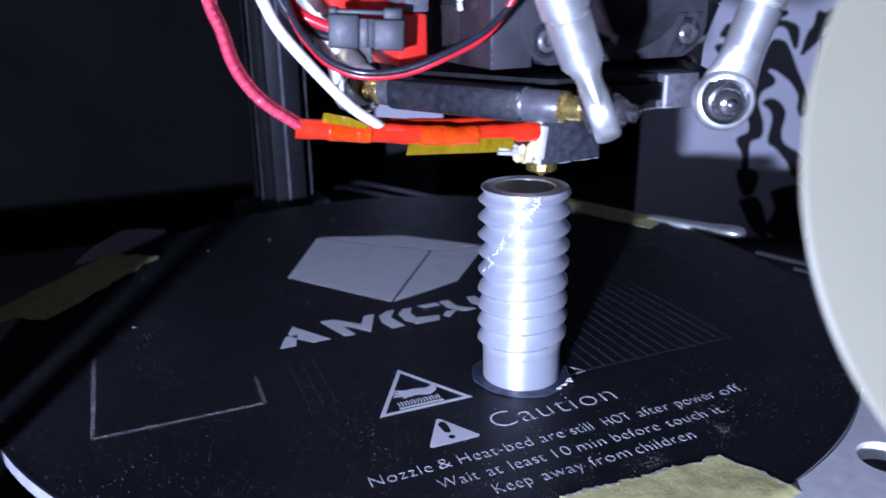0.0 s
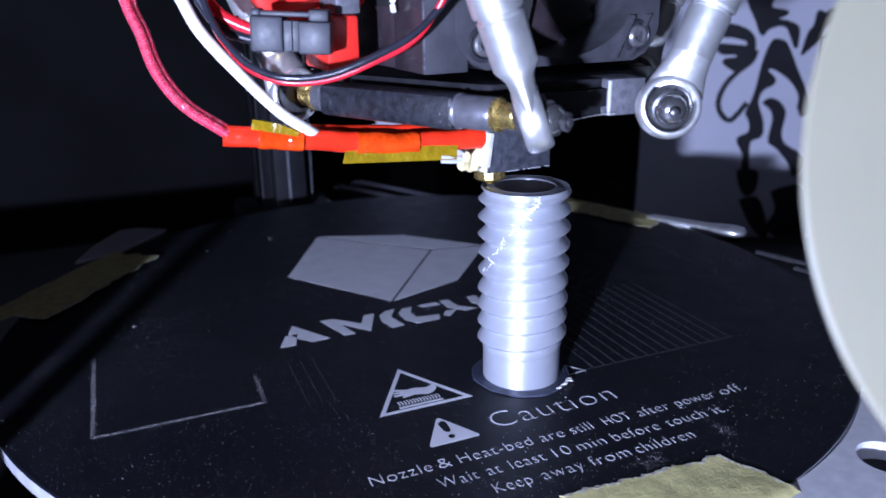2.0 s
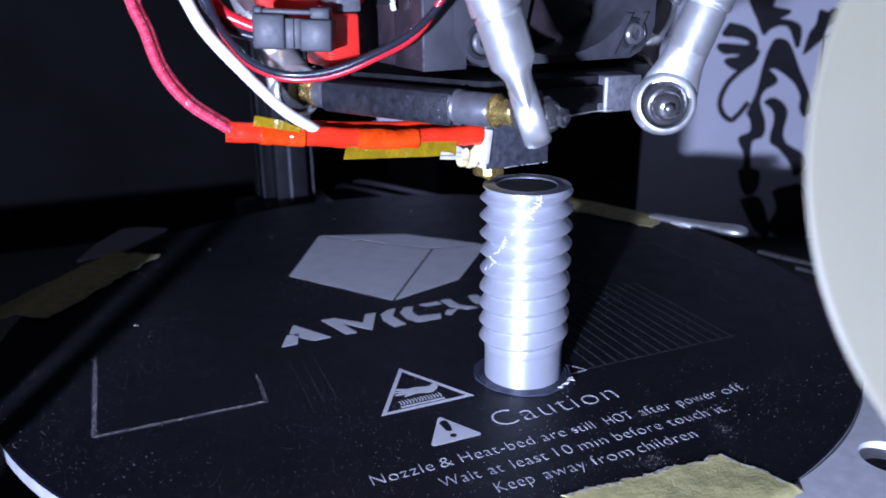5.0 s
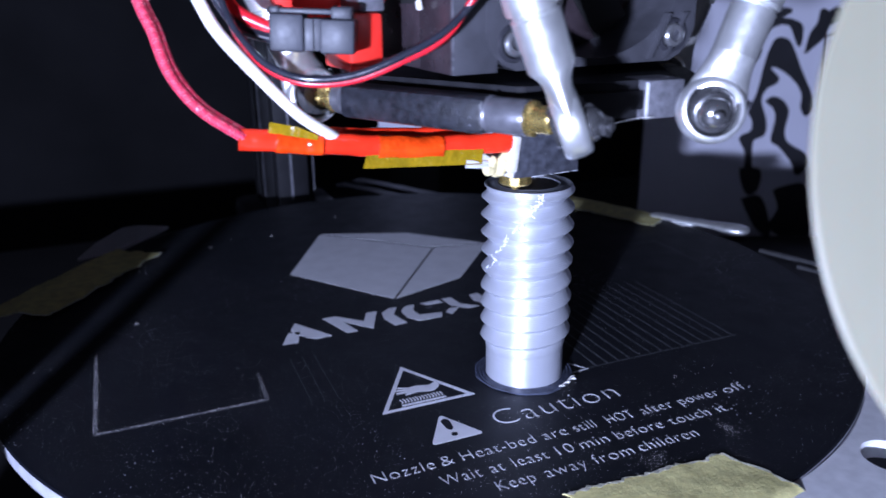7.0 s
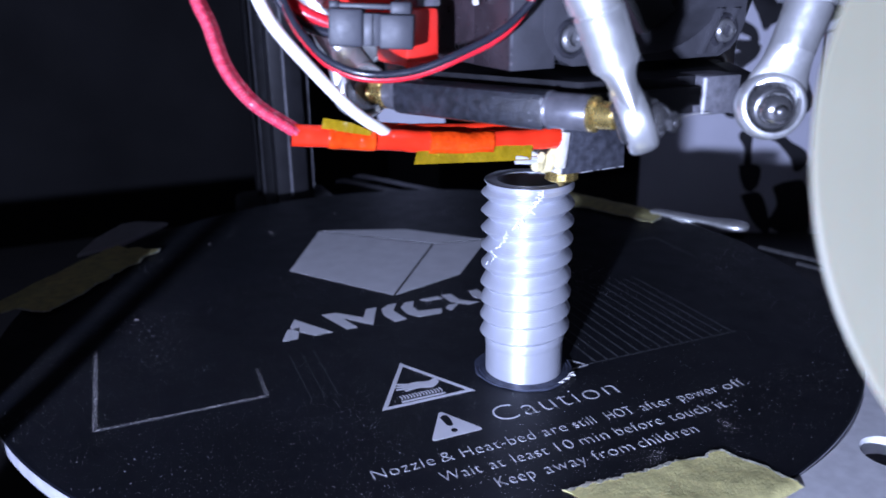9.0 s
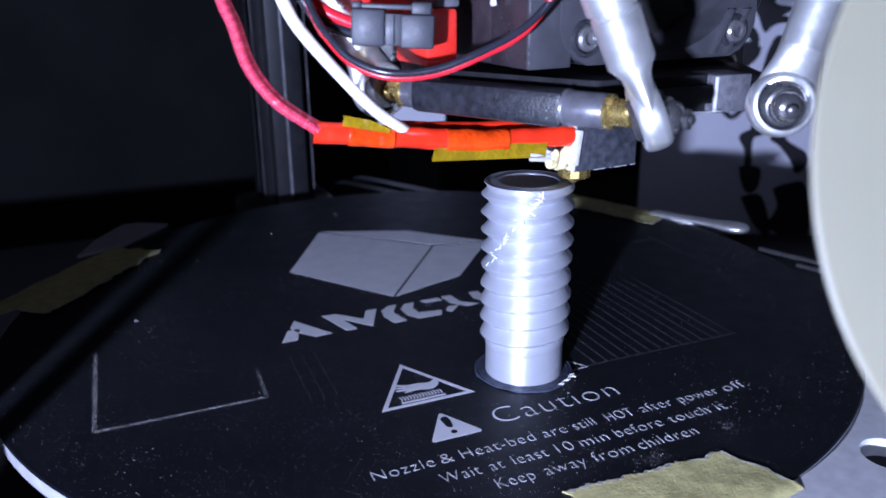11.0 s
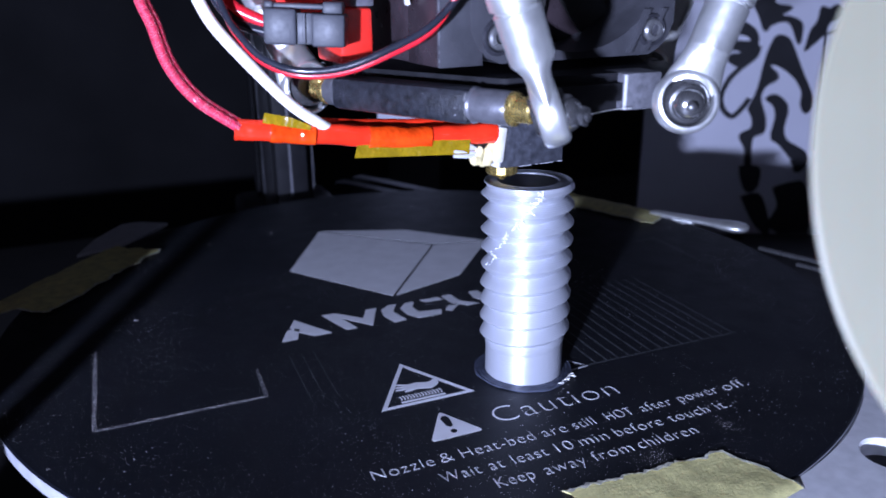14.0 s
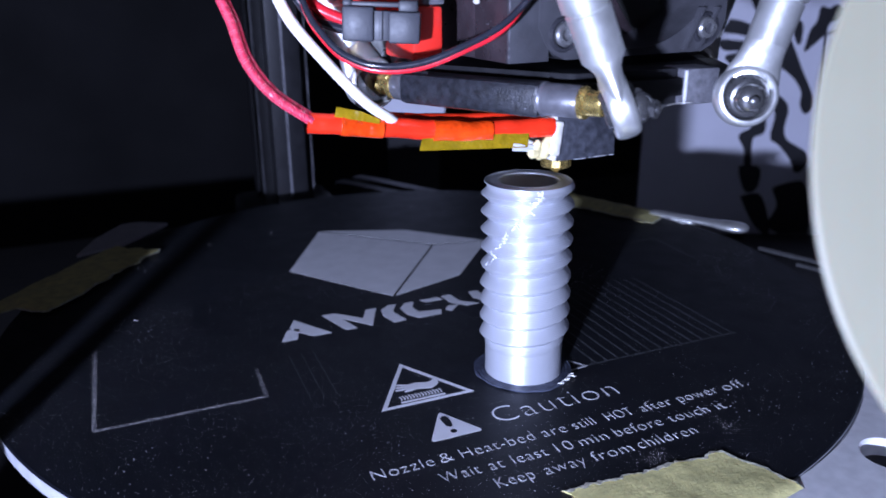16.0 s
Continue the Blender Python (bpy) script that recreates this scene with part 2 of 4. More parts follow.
# ---- setting ----
def room():
    tagged(link("floor", box((-900, -900, -790), (900, 900, -770), bevel=0), M_DARK), "dark unlit room floor", "floor", kind="structure")
    for name, lo, hi in (("wall_north", (-900, 880, -770), (900, 900, 700)), ("wall_west", (-900, -880, -770), (-880, 880, 700)),
                         ("wall_east", (880, -880, -770), (900, 880, 700))):
        tagged(link(name, box(lo, hi, bevel=0), M_DARK), "dark unlit room wall", "wall", kind="structure")
    ob = thing("table", "dark matt table under the printer", "table")
    part("tabletop", box((-340, -440, -110), (560, 320, -70), bevel=2), M_TABLE, ob)
    for x, y in ((-320, -420), (540, -420), (540, 300), (-320, 300)):
        part("leg", box((x - 15, y - 15, -770), (x + 15, y + 15, -110), bevel=1), M_TABLE, ob)


def extrusion_profile(s=20.0, slot=6.0, lip=1.6, deep=5.5):
    h = s / 2
    side = [(-h, -h), (-slot / 2, -h), (-slot / 2, -h + lip), (-slot / 2 - 2, -h + lip), (-slot / 2 + 0.4, -h + deep), (slot / 2 - 0.4, -h + deep),
            (slot / 2 + 2, -h + lip), (slot / 2, -h + lip), (slot / 2, -h)]
    pts = []
    for k in range(4):
        c, sn = round(math.cos(k * math.pi / 2)), round(math.sin(k * math.pi / 2))
        pts += [(x * c - y * sn, x * sn + y * c) for x, y in side]
    return pts


def tower(x, y, turn):
    ob = thing("printer_tower", "black anodised slotted aluminium upright of the printer", "printer frame", "printer towers", mm(x, y, -70, 0, 0, turn))
    part("extrusion", slab(extrusion_profile(), 0, 560), M_ANOD, ob, smooth=False)
    part("guide_rail", box((-6, -18, 60), (6, -10.2, 560), bevel=0.6), M_ANOD, ob, "dark steel linear rail")
    # pale strips painted as the glint along the tower's lips
    for x, y in ((-10.1, -10.3), (9.4, -10.3), (-0.9, -18.2)):
        part("bright_edge", box((x, y, 66), (x + 0.8, y + 0.5, 560), bevel=0.1), M_LIP, ob)
    part("foot_bracket", box((-19, -12, 0), (19, 14, 62), bevel=3), M_SMOOTH, ob, "black plastic corner bracket")
    return ob


def beam(a, b, z, group="printer base beams"):
    a, b = Vector((*a, 0)), Vector((*b, 0))
    d = b - a
    ob = thing("base_beam", "black slotted aluminium base beam under the bed", "printer frame", group,
               mm(a.x, a.y, z, 90, 0, math.degrees(math.atan2(d.y, d.x)) + 90))
    part("extrusion", slab(extrusion_profile(15, 5, 1.2, 4), 0, d.length), M_ANOD, ob, smooth=False)
    return ob


def unseen_belt():
    # unseen strip, added and placed to cast a dark band on the bed
    ob = thing("shadow_belt", "unseen black toothed belt added to shade a band of the bed", "belt", at=mm(-114.8, -72.6, -30, 0, 0, -23))
    bm = box((-2.4, -0.7, 0), (2.4, 0.7, 500), bevel=0.2)
    for k in range(120):
        box((-2.4, 0.7, 2 + k * 4), (2.4, 1.3, 3.2 + k * 4), bevel=0, bm=bm)
    part("belt", bm, M_BLACKWIRE, ob, smooth=False)


# the board runs square to the view and is fitted to it; its own axes are a (along), b (up)
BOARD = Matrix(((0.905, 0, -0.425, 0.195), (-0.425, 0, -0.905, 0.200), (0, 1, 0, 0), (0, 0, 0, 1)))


def grown(ring, d):
    """The outline moved outwards by d."""
    area = sum(p[0] * q[1] - q[0] * p[1] for p, q in zip(ring, ring[1:] + ring[:1]))
    s = 1 if area > 0 else -1
    out = []
    for k, p in enumerate(ring):
        a, b = Vector(ring[k - 1]), Vector(ring[(k + 1) % len(ring)])
        t = (b - a).normalized()
        out.append((p[0] + s * d * t.y, p[1] - s * d * t.x))
    return out


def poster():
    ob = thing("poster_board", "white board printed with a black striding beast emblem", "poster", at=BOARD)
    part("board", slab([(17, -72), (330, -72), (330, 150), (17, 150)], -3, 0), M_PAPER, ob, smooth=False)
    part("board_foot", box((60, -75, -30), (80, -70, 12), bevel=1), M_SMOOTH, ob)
    # emblem outlines are laid out to fit the camera's view
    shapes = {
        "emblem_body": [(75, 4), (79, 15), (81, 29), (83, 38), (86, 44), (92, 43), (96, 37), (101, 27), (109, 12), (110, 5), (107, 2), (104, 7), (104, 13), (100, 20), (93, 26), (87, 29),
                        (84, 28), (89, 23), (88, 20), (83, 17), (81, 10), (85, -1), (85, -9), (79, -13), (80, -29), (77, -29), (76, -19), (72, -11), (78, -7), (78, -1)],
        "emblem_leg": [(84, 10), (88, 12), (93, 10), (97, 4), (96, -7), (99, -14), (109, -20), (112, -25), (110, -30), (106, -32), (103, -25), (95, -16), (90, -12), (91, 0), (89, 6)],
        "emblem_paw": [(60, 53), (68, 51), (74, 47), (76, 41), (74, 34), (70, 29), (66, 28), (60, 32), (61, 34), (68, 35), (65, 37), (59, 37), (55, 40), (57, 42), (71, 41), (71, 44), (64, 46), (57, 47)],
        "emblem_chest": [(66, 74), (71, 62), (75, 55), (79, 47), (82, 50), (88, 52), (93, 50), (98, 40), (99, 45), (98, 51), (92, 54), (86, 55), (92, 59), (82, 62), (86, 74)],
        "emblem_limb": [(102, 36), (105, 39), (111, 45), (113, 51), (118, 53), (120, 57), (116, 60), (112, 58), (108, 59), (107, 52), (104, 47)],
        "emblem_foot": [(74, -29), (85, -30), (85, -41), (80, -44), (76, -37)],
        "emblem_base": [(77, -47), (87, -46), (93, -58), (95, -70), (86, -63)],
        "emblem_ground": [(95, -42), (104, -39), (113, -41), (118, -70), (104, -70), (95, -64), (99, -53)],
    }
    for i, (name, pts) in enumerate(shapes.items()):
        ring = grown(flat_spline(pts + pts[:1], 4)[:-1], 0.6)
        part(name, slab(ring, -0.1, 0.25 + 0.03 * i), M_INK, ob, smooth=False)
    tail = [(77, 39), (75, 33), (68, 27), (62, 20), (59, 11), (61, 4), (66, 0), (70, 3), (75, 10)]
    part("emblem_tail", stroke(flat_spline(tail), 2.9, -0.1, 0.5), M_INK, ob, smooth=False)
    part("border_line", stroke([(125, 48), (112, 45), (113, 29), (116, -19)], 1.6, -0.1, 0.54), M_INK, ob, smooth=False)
    # a second plain white card further along, cut to fit the camera's view, on an added stand
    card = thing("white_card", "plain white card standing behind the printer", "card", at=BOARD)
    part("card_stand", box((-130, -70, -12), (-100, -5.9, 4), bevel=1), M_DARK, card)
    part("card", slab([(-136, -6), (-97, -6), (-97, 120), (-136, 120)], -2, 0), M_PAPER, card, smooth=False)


# ---- the bed ----
def bed():
    ob = thing("heated_bed", "round black coated glass printer bed with white warning print", "printer bed")
    glass = part("glass_plate", lathe([(0, 99.6), (0.3, 100), (3.4, 100), (3.7, 99.7)], (0, 0, -3.7), (0, 0, 0), 160), M_BED, ob)
    part("glass_edge", lathe([(0, 99.4), (0, 100.05), (2.7, 100.05), (2.7, 99.4)], (0, 0, -3.0), (0, 0, 0), 160, closed=True), M_GLASSRIM, ob, "pale ground glass edge")
    part("heater_plate", lathe([(0, 97.6), (0.3, 98), (2.6, 98), (2.9, 97.7)], (0, 0, -6.7), (0, 0, 0), 160), M_SMOOTH, ob, "black heater plate")
    z0, z1 = -0.15, 0.03

    def mark(name, bm, m=M_PRINT, label=""):
        return part(name, bm, m, glass, label, smooth=False)

    # cube emblem in three faces
    mark("emblem_face", slab([(-29.8, 28.3), (-9.6, 0.2), (14.3, 33), (-13.6, 59.6)], z0, z1))
    mark("emblem_face", slab([(-9.0, 0.0), (11.8, 6.7), (31, 29.8), (15.0, 32.9)], z0, z1))
    mark("emblem_face", slab([(-13.0, 60.2), (14.9, 33.7), (31, 30.5), (12.3, 50.2)], z0, z1))
    # brand name as plain slanted shapes
    for pts in ([(-41, -15), (-38.6, -9.4), (-35.8, -9.4), (-37.4, -15)], [(-37.8, -8.4), (-35.9, -4.3), (-29.4, -14.6), (-33.4, -14.8), (-36, -12)],
                [(-29.3, -4.4), (-26, -14.6), (-23.4, -14.6), (-25.2, -8.2), (-19.8, -14.8), (-15.9, -5.4), (-18.6, -5.4), (-20.6, -9.8), (-26, -4.4)],
                [(-15.2, -7), (-12.8, -5), (-10.6, -5), (-12.8, -9), (-11.4, -14.8), (-14.6, -15.2), (-15.8, -10.6)],
                [(-10.6, -8), (-8.6, -5.4), (-6.2, -5.4), (-7.6, -8.6), (-7.2, -11.6), (-1.6, -12.4), (-2.6, -15), (-8.4, -15), (-10.4, -12)],
                [(-4.6, -5.2), (-3.4, -7), (1, -7), (0.4, -5)], [(-0.8, -13), (0.2, -14.6), (3.4, -11.4), (0.8, -11)],
                [(1.4, -4.8), (4, -4.8), (4.6, -9.4), (8.4, -12.6), (5.2, -13), (2, -9.6)], [(8.4, -9), (10.4, -12.4), (12.4, -12.4), (11.4, -5), (9, -5)]):
        mark("brand_shape", slab(pts, z0, z1))
    # hot surface sign: triangle ring, slab shape over heat bars
    def tri(x, y, s, inset=0.0):
        i = inset
        return [(x + i * 1.732, y + i), (x + s - i * 1.732, y + i), (x + s / 2, y + s * 0.866 - 2 * i)]
    a, b = tri(-30.1, -51.6, 19.1), tri(-30.1, -51.6, 19.1, 0.85)
    sign = bmesh.new()
    for k in range(3):
        l = (k + 1) % 3
        slab([a[k], a[l], b[l], b[k]], z0, z1, sign)
    mark("hot_sign_border", sign)
    mark("hot_sign_shape", slab(flat_spline([(-22.4, -44.0), (-20.3, -43.9), (-18.1, -44.5), (-16.4, -43.9), (-16.2, -45.6), (-18.2, -47.1), (-20.2, -46.5), (-22.3, -46.2)], 3), z0, z1))
    for root, tip in (((-22.0, -44.5), (-24.6, -43.2)), ((-22.0, -45.0), (-25.0, -44.3)), ((-22.0, -45.6), (-25.1, -45.4)), ((-21.6, -46.0), (-23.6, -46.5))):
        mark("hot_sign_finger", stroke([root, tip], [0.95, 0.5], z0, z1 - 0.004))
    for k in range(14):
        x = -25.3 + k * 0.63
        mark("heat_bar", stroke(flat_spline([(x, -49.4), (x + 0.22, -48.8), (x, -47.9 + 0.15 * (k % 2))], 3), 0.26, z0, z1))
    mark("hot_sign_base", stroke([(-25.6, -50.1), (-16.6, -50.1)], 0.6, z0, z1))
    mark("warning_sign", slab([(x + 0.5 * math.cos(radians(q)), y + 0.5 * math.sin(radians(q))) for (x, y), start in zip(tri(-25.5, -64.7, 10.2, 0.5), (150, 270, 30)) for q in range(start, start + 121, 30)], z0, z1))
    bm = bmesh.new()
    slab(flat_spline([(-21.2, -58.2), (-20.4, -57.6), (-19.6, -58.2), (-19.8, -60.9), (-20.4, -61.4), (-21.0, -60.9)], 3), z1, z1 + 0.02, bm)
    slab([(-20.4 + 0.62 * math.cos(q * 0.7854), -62.9 + 0.62 * math.sin(q * 0.7854)) for q in range(8)], z1, z1 + 0.02, bm)
    mark("warning_sign_mark", bm, M_BED)
    lines = (
        (-63.8, 7.6, (("Caution", -11.8, 14.3),)),
        (-71.1, 3.9, (("Nozzle", -37.9, -27.2), ("&", -26.0, -23.8), ("Heat-bed", -22.2, -8.3), ("are", -6.6, -1.8), ("still", -0.3, 4.1), ("HOT", 6.8, 12.4),
                      ("after", 14.2, 21.1), ("power", 22.9, 32.0), ("off.", 33.6, 39.3))),
        (-76.1, 3.9, (("Wait", -27.9, -21.0), ("at", -19.4, -16.8), ("least", -15.0, -8.5), ("10", -6.6, -3.5), ("min", -2.0, 3.5), ("before", 5.3, 15.1), ("touch", 16.9, 25.6),
                      ("it.", 27.6, 30.4))),
        (-80.8, 3.9, (("Keep", -20.3, -13.7), ("away", -11.7, -4.0), ("from", -2.4, 5.3), ("children", 6.7, 18.9))))
    for y, size, words in lines:
        row = bmesh.new()
        for word, x, x_end in words:
            cu = bpy.data.curves.new("words", "FONT")
            cu.body, cu.size, cu.extrude, cu.resolution_u, cu.offset = word, size * U, 0.00005, 6, -size * U * 0.026
            cu.space_character = 1.08
            tmp = new("tmp", cu)
            bpy.context.view_layer.update()
            me = bpy.data.meshes.new_from_object(tmp.evaluated_get(bpy.context.evaluated_depsgraph_get()))
            bpy.data.objects.remove(tmp)
            xs = [v.co.x for v in me.vertices]
            sx = (x_end - x) * U / (max(xs) - min(xs))
            me.transform(Matrix.Translation((x * U, y * U, 0)) @ Matrix.Diagonal((sx, 1, 1, 1)) @ Matrix.Translation((-min(xs), 0, 0)))
            row.from_mesh(me)
            bpy.data.meshes.remove(me)
        part("warning_text", row, M_PRINT, glass, "white warning text", smooth=False)
    # worn outlines left by earlier prints
    mark("residue_line", stroke([(-79.3, -37.2), (-79.2, -20), (-79, -3)], [0.8, 0.9, 0.7], z0, z1), M_RESIDUE)
    mark("residue_line", stroke([(-79.4, -37.3), (-48.4, -37.3)], 0.9, z0, z1), M_RESIDUE)
    mark("residue_line", stroke([(-48.6, -37.4), (-48.4, -26)], [1.0, 0.5], z0, z1), M_RESIDUE)
    mark("residue_line", stroke([(71, 11), (79.2, 11), (79, 9), (78.4, -8.4)], [0.3, 0.5, 0.5, 0.3], z0, z1), M_FAINT)
    for k in range(14):
        x = 17 + k * 2.78
        mark("hatch_line", stroke([(x, -51.3), (x + 0.1, -30), (x, -14)], [0.42, 0.36, 0.25], z0, z1), M_FAINT)
    mark("hatch_line", stroke([(12, -51.2), (54, -51.2)], 0.35, z0, z1), M_FAINT)
    for k in range(3):
        x = -41 + k * 2.6
        mark("hatch_line", stroke([(x, -42), (x + 0.1, -22)], [0.1, 0.16], z0, z1), M_FAINT)
    mark("residue_line", stroke([(12.1, -47.9), (14.6, -51.5), (9.4, -51.9)], 0.5, z0, z1), M_PRINT)
    # mounting ear
    outline = [(100.2 * math.cos(radians(q)), 100.2 * math.sin(radians(q))) for q in range(-40, -87, -2)] + [(8, -108), (30, -113), (52, -118), (76, -106), (90, -86)]
    part("mounting_ear", plate_hole(outline, (44.4, -98.2), 4.4, -3.6, -0.35), M_ALU, ob, "brushed aluminium mounting ear with a hole")
    dust(glass)
    return ob


def dust(glass):
    """Fine pale flecks lying on the bed, thicker towards its left and front, with two small smudges."""
    rnd = random.Random(11)
    spots = []
    while len(spots) < 19000:
        r, a = 99 * math.sqrt(rnd.random()), rnd.uniform(0, math.tau)
        x, y = r * math.cos(a), r * math.sin(a)
        dense = 0.025 + 0.975 * min(max((-x - 0.9 * y) / 80, 0), 1)
        dense *= 0.45 + 0.9 * max(0, 0.5 + noise.noise(Vector((x * 0.05, y * 0.05, 3))))
        if rnd.random() < dense:
            spots.append((x, y, 0.02 + 0.058 * rnd.random() ** 3))
    for cx, cy, n, w, h in ((25, -81, 60, 1.6, 3.4), (6.5, -83.6, 110, 4.5, 2.2), (49, -70, 35, 4, 8), (-72, 48, 3, 2, 1), (30, -47, 30, 20, 6)):
        spots += [(cx + rnd.gauss(0, w / 2), cy + rnd.gauss(0, h / 2), 0.02 + 0.05 * rnd.random()) for k in range(2 * n)]
    for ax, ay, bx, by, n, w in ((-79.2, -37.2, -79.1, -4, 420, 0.26), (-79.4, -37.3, -48.4, -37.3, 480, 0.2), (-48.5, -37.4, -48.4, -25, 90, 0.25)):
        for k in range(n):
            f = rnd.random()
            spots.append((ax + (bx - ax) * f + rnd.gauss(0, w), ay + (by - ay) * f + rnd.gauss(0, w), 0.03 + 0.07 * rnd.random()))
    spots += [(-70.4, 10.7, 0.42), (-69.8, 10.5, 0.3), (-3.6, 76.6, 0.35), (-27.7, 64.6, 0.35), (23.2, 73.9, 0.3), (-47, 61, 0.3)]
    verts, faces = [], []
    for x, y, s in spots:
        t = rnd.uniform(0, math.tau)
        k = len(verts)
        for q in range(4):
            f = s * rnd.uniform(0.6, 1.3)
            verts.append(((x + f * math.cos(t + q * math.pi / 2)) * U, (y + f * math.sin(t + q * math.pi / 2)) * U, 0.045 * U))
        verts.append((x * U, y * U, (0.05 + s * 0.5) * U))
        faces += [(k, k + 1, k + 4), (k + 1, k + 2, k + 4), (k + 2, k + 3, k + 4), (k + 3, k, k + 4)]
    me = bpy.data.meshes.new("dust")
    me.from_pydata(verts, [], faces)
    me.materials.append(M_DUST)
    ob = new("dust", me)
    ob.parent = glass
    tagged(ob, "fine pale dust flecks", kind="stuff")


def plate_hole(outline, c, r, z0, z1, n=48):
    bm = bmesh.new()
    rows = []
    for k in range(n):
        d = (math.cos(k * math.tau / n), math.sin(k * math.tau / n))
        best = 1e9
        for p, q in zip(outline, outline[1:] + outline[:1]):
            ex, ey = q[0] - p[0], q[1] - p[1]
            den = d[0] * ey - d[1] * ex
            if abs(den) > 1e-9:
                s = ((p[0] - c[0]) * ey - (p[1] - c[1]) * ex) / den
                w = ((p[0] - c[0]) * d[1] - (p[1] - c[1]) * d[0]) / den
                if s > 0 and -1e-6 <= w <= 1 + 1e-6:
                    best = min(best, s)
        rows.append([bm.verts.new(((c[0] + d[0] * q) * U, (c[1] + d[1] * q) * U, z * U)) for q, z in ((r, z0), (r, z1 - 0.4), (r + 0.4, z1), (best - 0.4, z1), (best, z1 - 0.4), (best, z0))])
    for p, q in zip(rows, rows[1:] + rows[:1]):
        for k in range(6):
            l = (k + 1) % 6
            bm.faces.new((p[k], p[l], q[l], q[k]))
    return bm


def tape(corners, seed, label, drape=0.5, lift=0.5):
    ob = thing("masking_tape", label, "tape", "tape strips on the bed")
    rnd = random.Random(seed)
    c00, c10, c11, c01 = [Vector(c) for c in corners]
    n, m = 44, 20
    bm = bmesh.new()
    jag = [[noise.noise(Vector((k * 0.8, seed * 7.1 + s * 3, 0))) * 0.5 + noise.noise(Vector((k * 0.23, seed * 3.3 + s, 5))) * 1.2 + rnd.uniform(-0.22, 0.22) for k in range(n + 1)] for s in range(4)]
    top, low = [], []
    for i in range(n + 1):
        ra, rb = [], []
        for j in range(m + 1):
            s, t = i / n, j / m
            p = c00 * (1 - s) * (1 - t) + c10 * s * (1 - t) + c11 * s * t + c01 * (1 - s) * t
            across = (c01 - c00).normalized()
            along = (c10 - c00).normalized()
            if j == 0:
                p = p - across * jag[0][i]
            if j == m:
                p = p + across * jag[1][i]
            if i == 0:
                p = p - along * jag[2][j]
            if i == n:
                p = p + along * jag[3][j]
            rr = math.hypot(p.x, p.y)
            wave = noise.noise(Vector((p.x * 0.12, p.y * 0.12, seed))) * 0.3 + noise.noise(Vector((p.x * 0.5, p.y * 0.5, seed + 4))) * 0.07
            curl = 0.06 * max(0, 1 - min(i, n - i, j, m - j) / 2) * (0.5 + noise.noise(Vector((p.x * 0.3, p.y * 0.3, 9 + seed))))
            z = lift + wave + curl - max(0, rr - 101) * drape
            z = max(z, 0.12) if rr < 100.6 else z
            ra.append(bm.verts.new((p.x * U, p.y * U, z * U)))
            rb.append(bm.verts.new((p.x * U, p.y * U, (z - 0.14) * U)))
        top.append(ra)
        low.append(rb)
    rims = [[(top[i][0].co.copy(), top[i][1].co.copy()) for i in range(n + 1)], [(top[n][j].co.copy(), top[n - 1][j].co.copy()) for j in range(m + 1)]]
    for i in range(n):
        for j in range(m):
            bm.faces.new((top[i][j], top[i + 1][j], top[i + 1][j + 1], top[i][j + 1]))
            bm.faces.new((low[i][j], low[i][j + 1], low[i + 1][j + 1], low[i + 1][j]))
    for i in range(n):
        bm.faces.new((top[i][0], low[i][0], low[i + 1][0], top[i + 1][0]))
        bm.faces.new((top[i][m], top[i + 1][m], low[i + 1][m], low[i][m]))
    for j in range(m):
        bm.faces.new((top[0][j], top[0][j + 1], low[0][j + 1], low[0][j]))
        bm.faces.new((top[n][j], low[n][j], low[n][j + 1], top[n][j + 1]))
    part("strip", bm, M_TAPE, ob)
    # pale torn fibres along the ragged edge
    bm = bmesh.new()
    for k, verts in enumerate(rims):
        inner, outer = [], []
        for a, b in verts:
            d = (a - b).normalized() if (a - b).length > 1e-9 else Vector((0, 0, 0))
            f = rnd.uniform(0.25, 1.0)
            inner.append(bm.verts.new(a - d * f * 0.0007 + Vector((0, 0, 0.00006))))
            outer.append(bm.verts.new(a + d * f * 0.0003 - Vector((0, 0, 0.00001))))
        for q in range(len(inner) - 1):
            bm.faces.new((inner[q], inner[q + 1], outer[q + 1], outer[q]))
    bmesh.ops.solidify(bm, geom=bm.faces[:], thickness=0.00008)
    part("torn_edge", bm, M_TORN, ob, "pale torn paper edge")


def bed_clip(a, b, r, label):
    ob = thing("bed_clip", label, "clip", "bed clips")
    a, b = Vector(a), Vector(b)
    L = (b - a).length
    prof = [(-r, 0.0), (-r * 0.9, r * 0.45), (-r * 0.4, r * 0.9), (0, r), (L * 0.6, r), (L - 8, r * 1.1), (L - 5, r * 1.45), (L - 1, r * 1.6), (L + r * 0.6, r * 1.3), (L + r * 1.1, r * 0.7), (L + r * 1.25, 0.0)]
    bm = lathe(prof, a, b, 24)
    bmesh.ops.transform(bm, matrix=Matrix.Translation((0, 0, a.z * U)) @ Matrix.Diagonal((1, 1, 0.45, 1)) @ Matrix.Translation((0, 0, -a.z * U)), verts=bm.verts[:])
    part("bar", bm, M_CHROME, ob)
    d = (b - a).normalized()
    mid = a + d * L * 0.35
    part("clip_foot", box((mid.x - 4, mid.y - 4, -9), (mid.x + 4, mid.y + 4, a.z - r * 0.3), bevel=0.5), M_CHROME, ob)


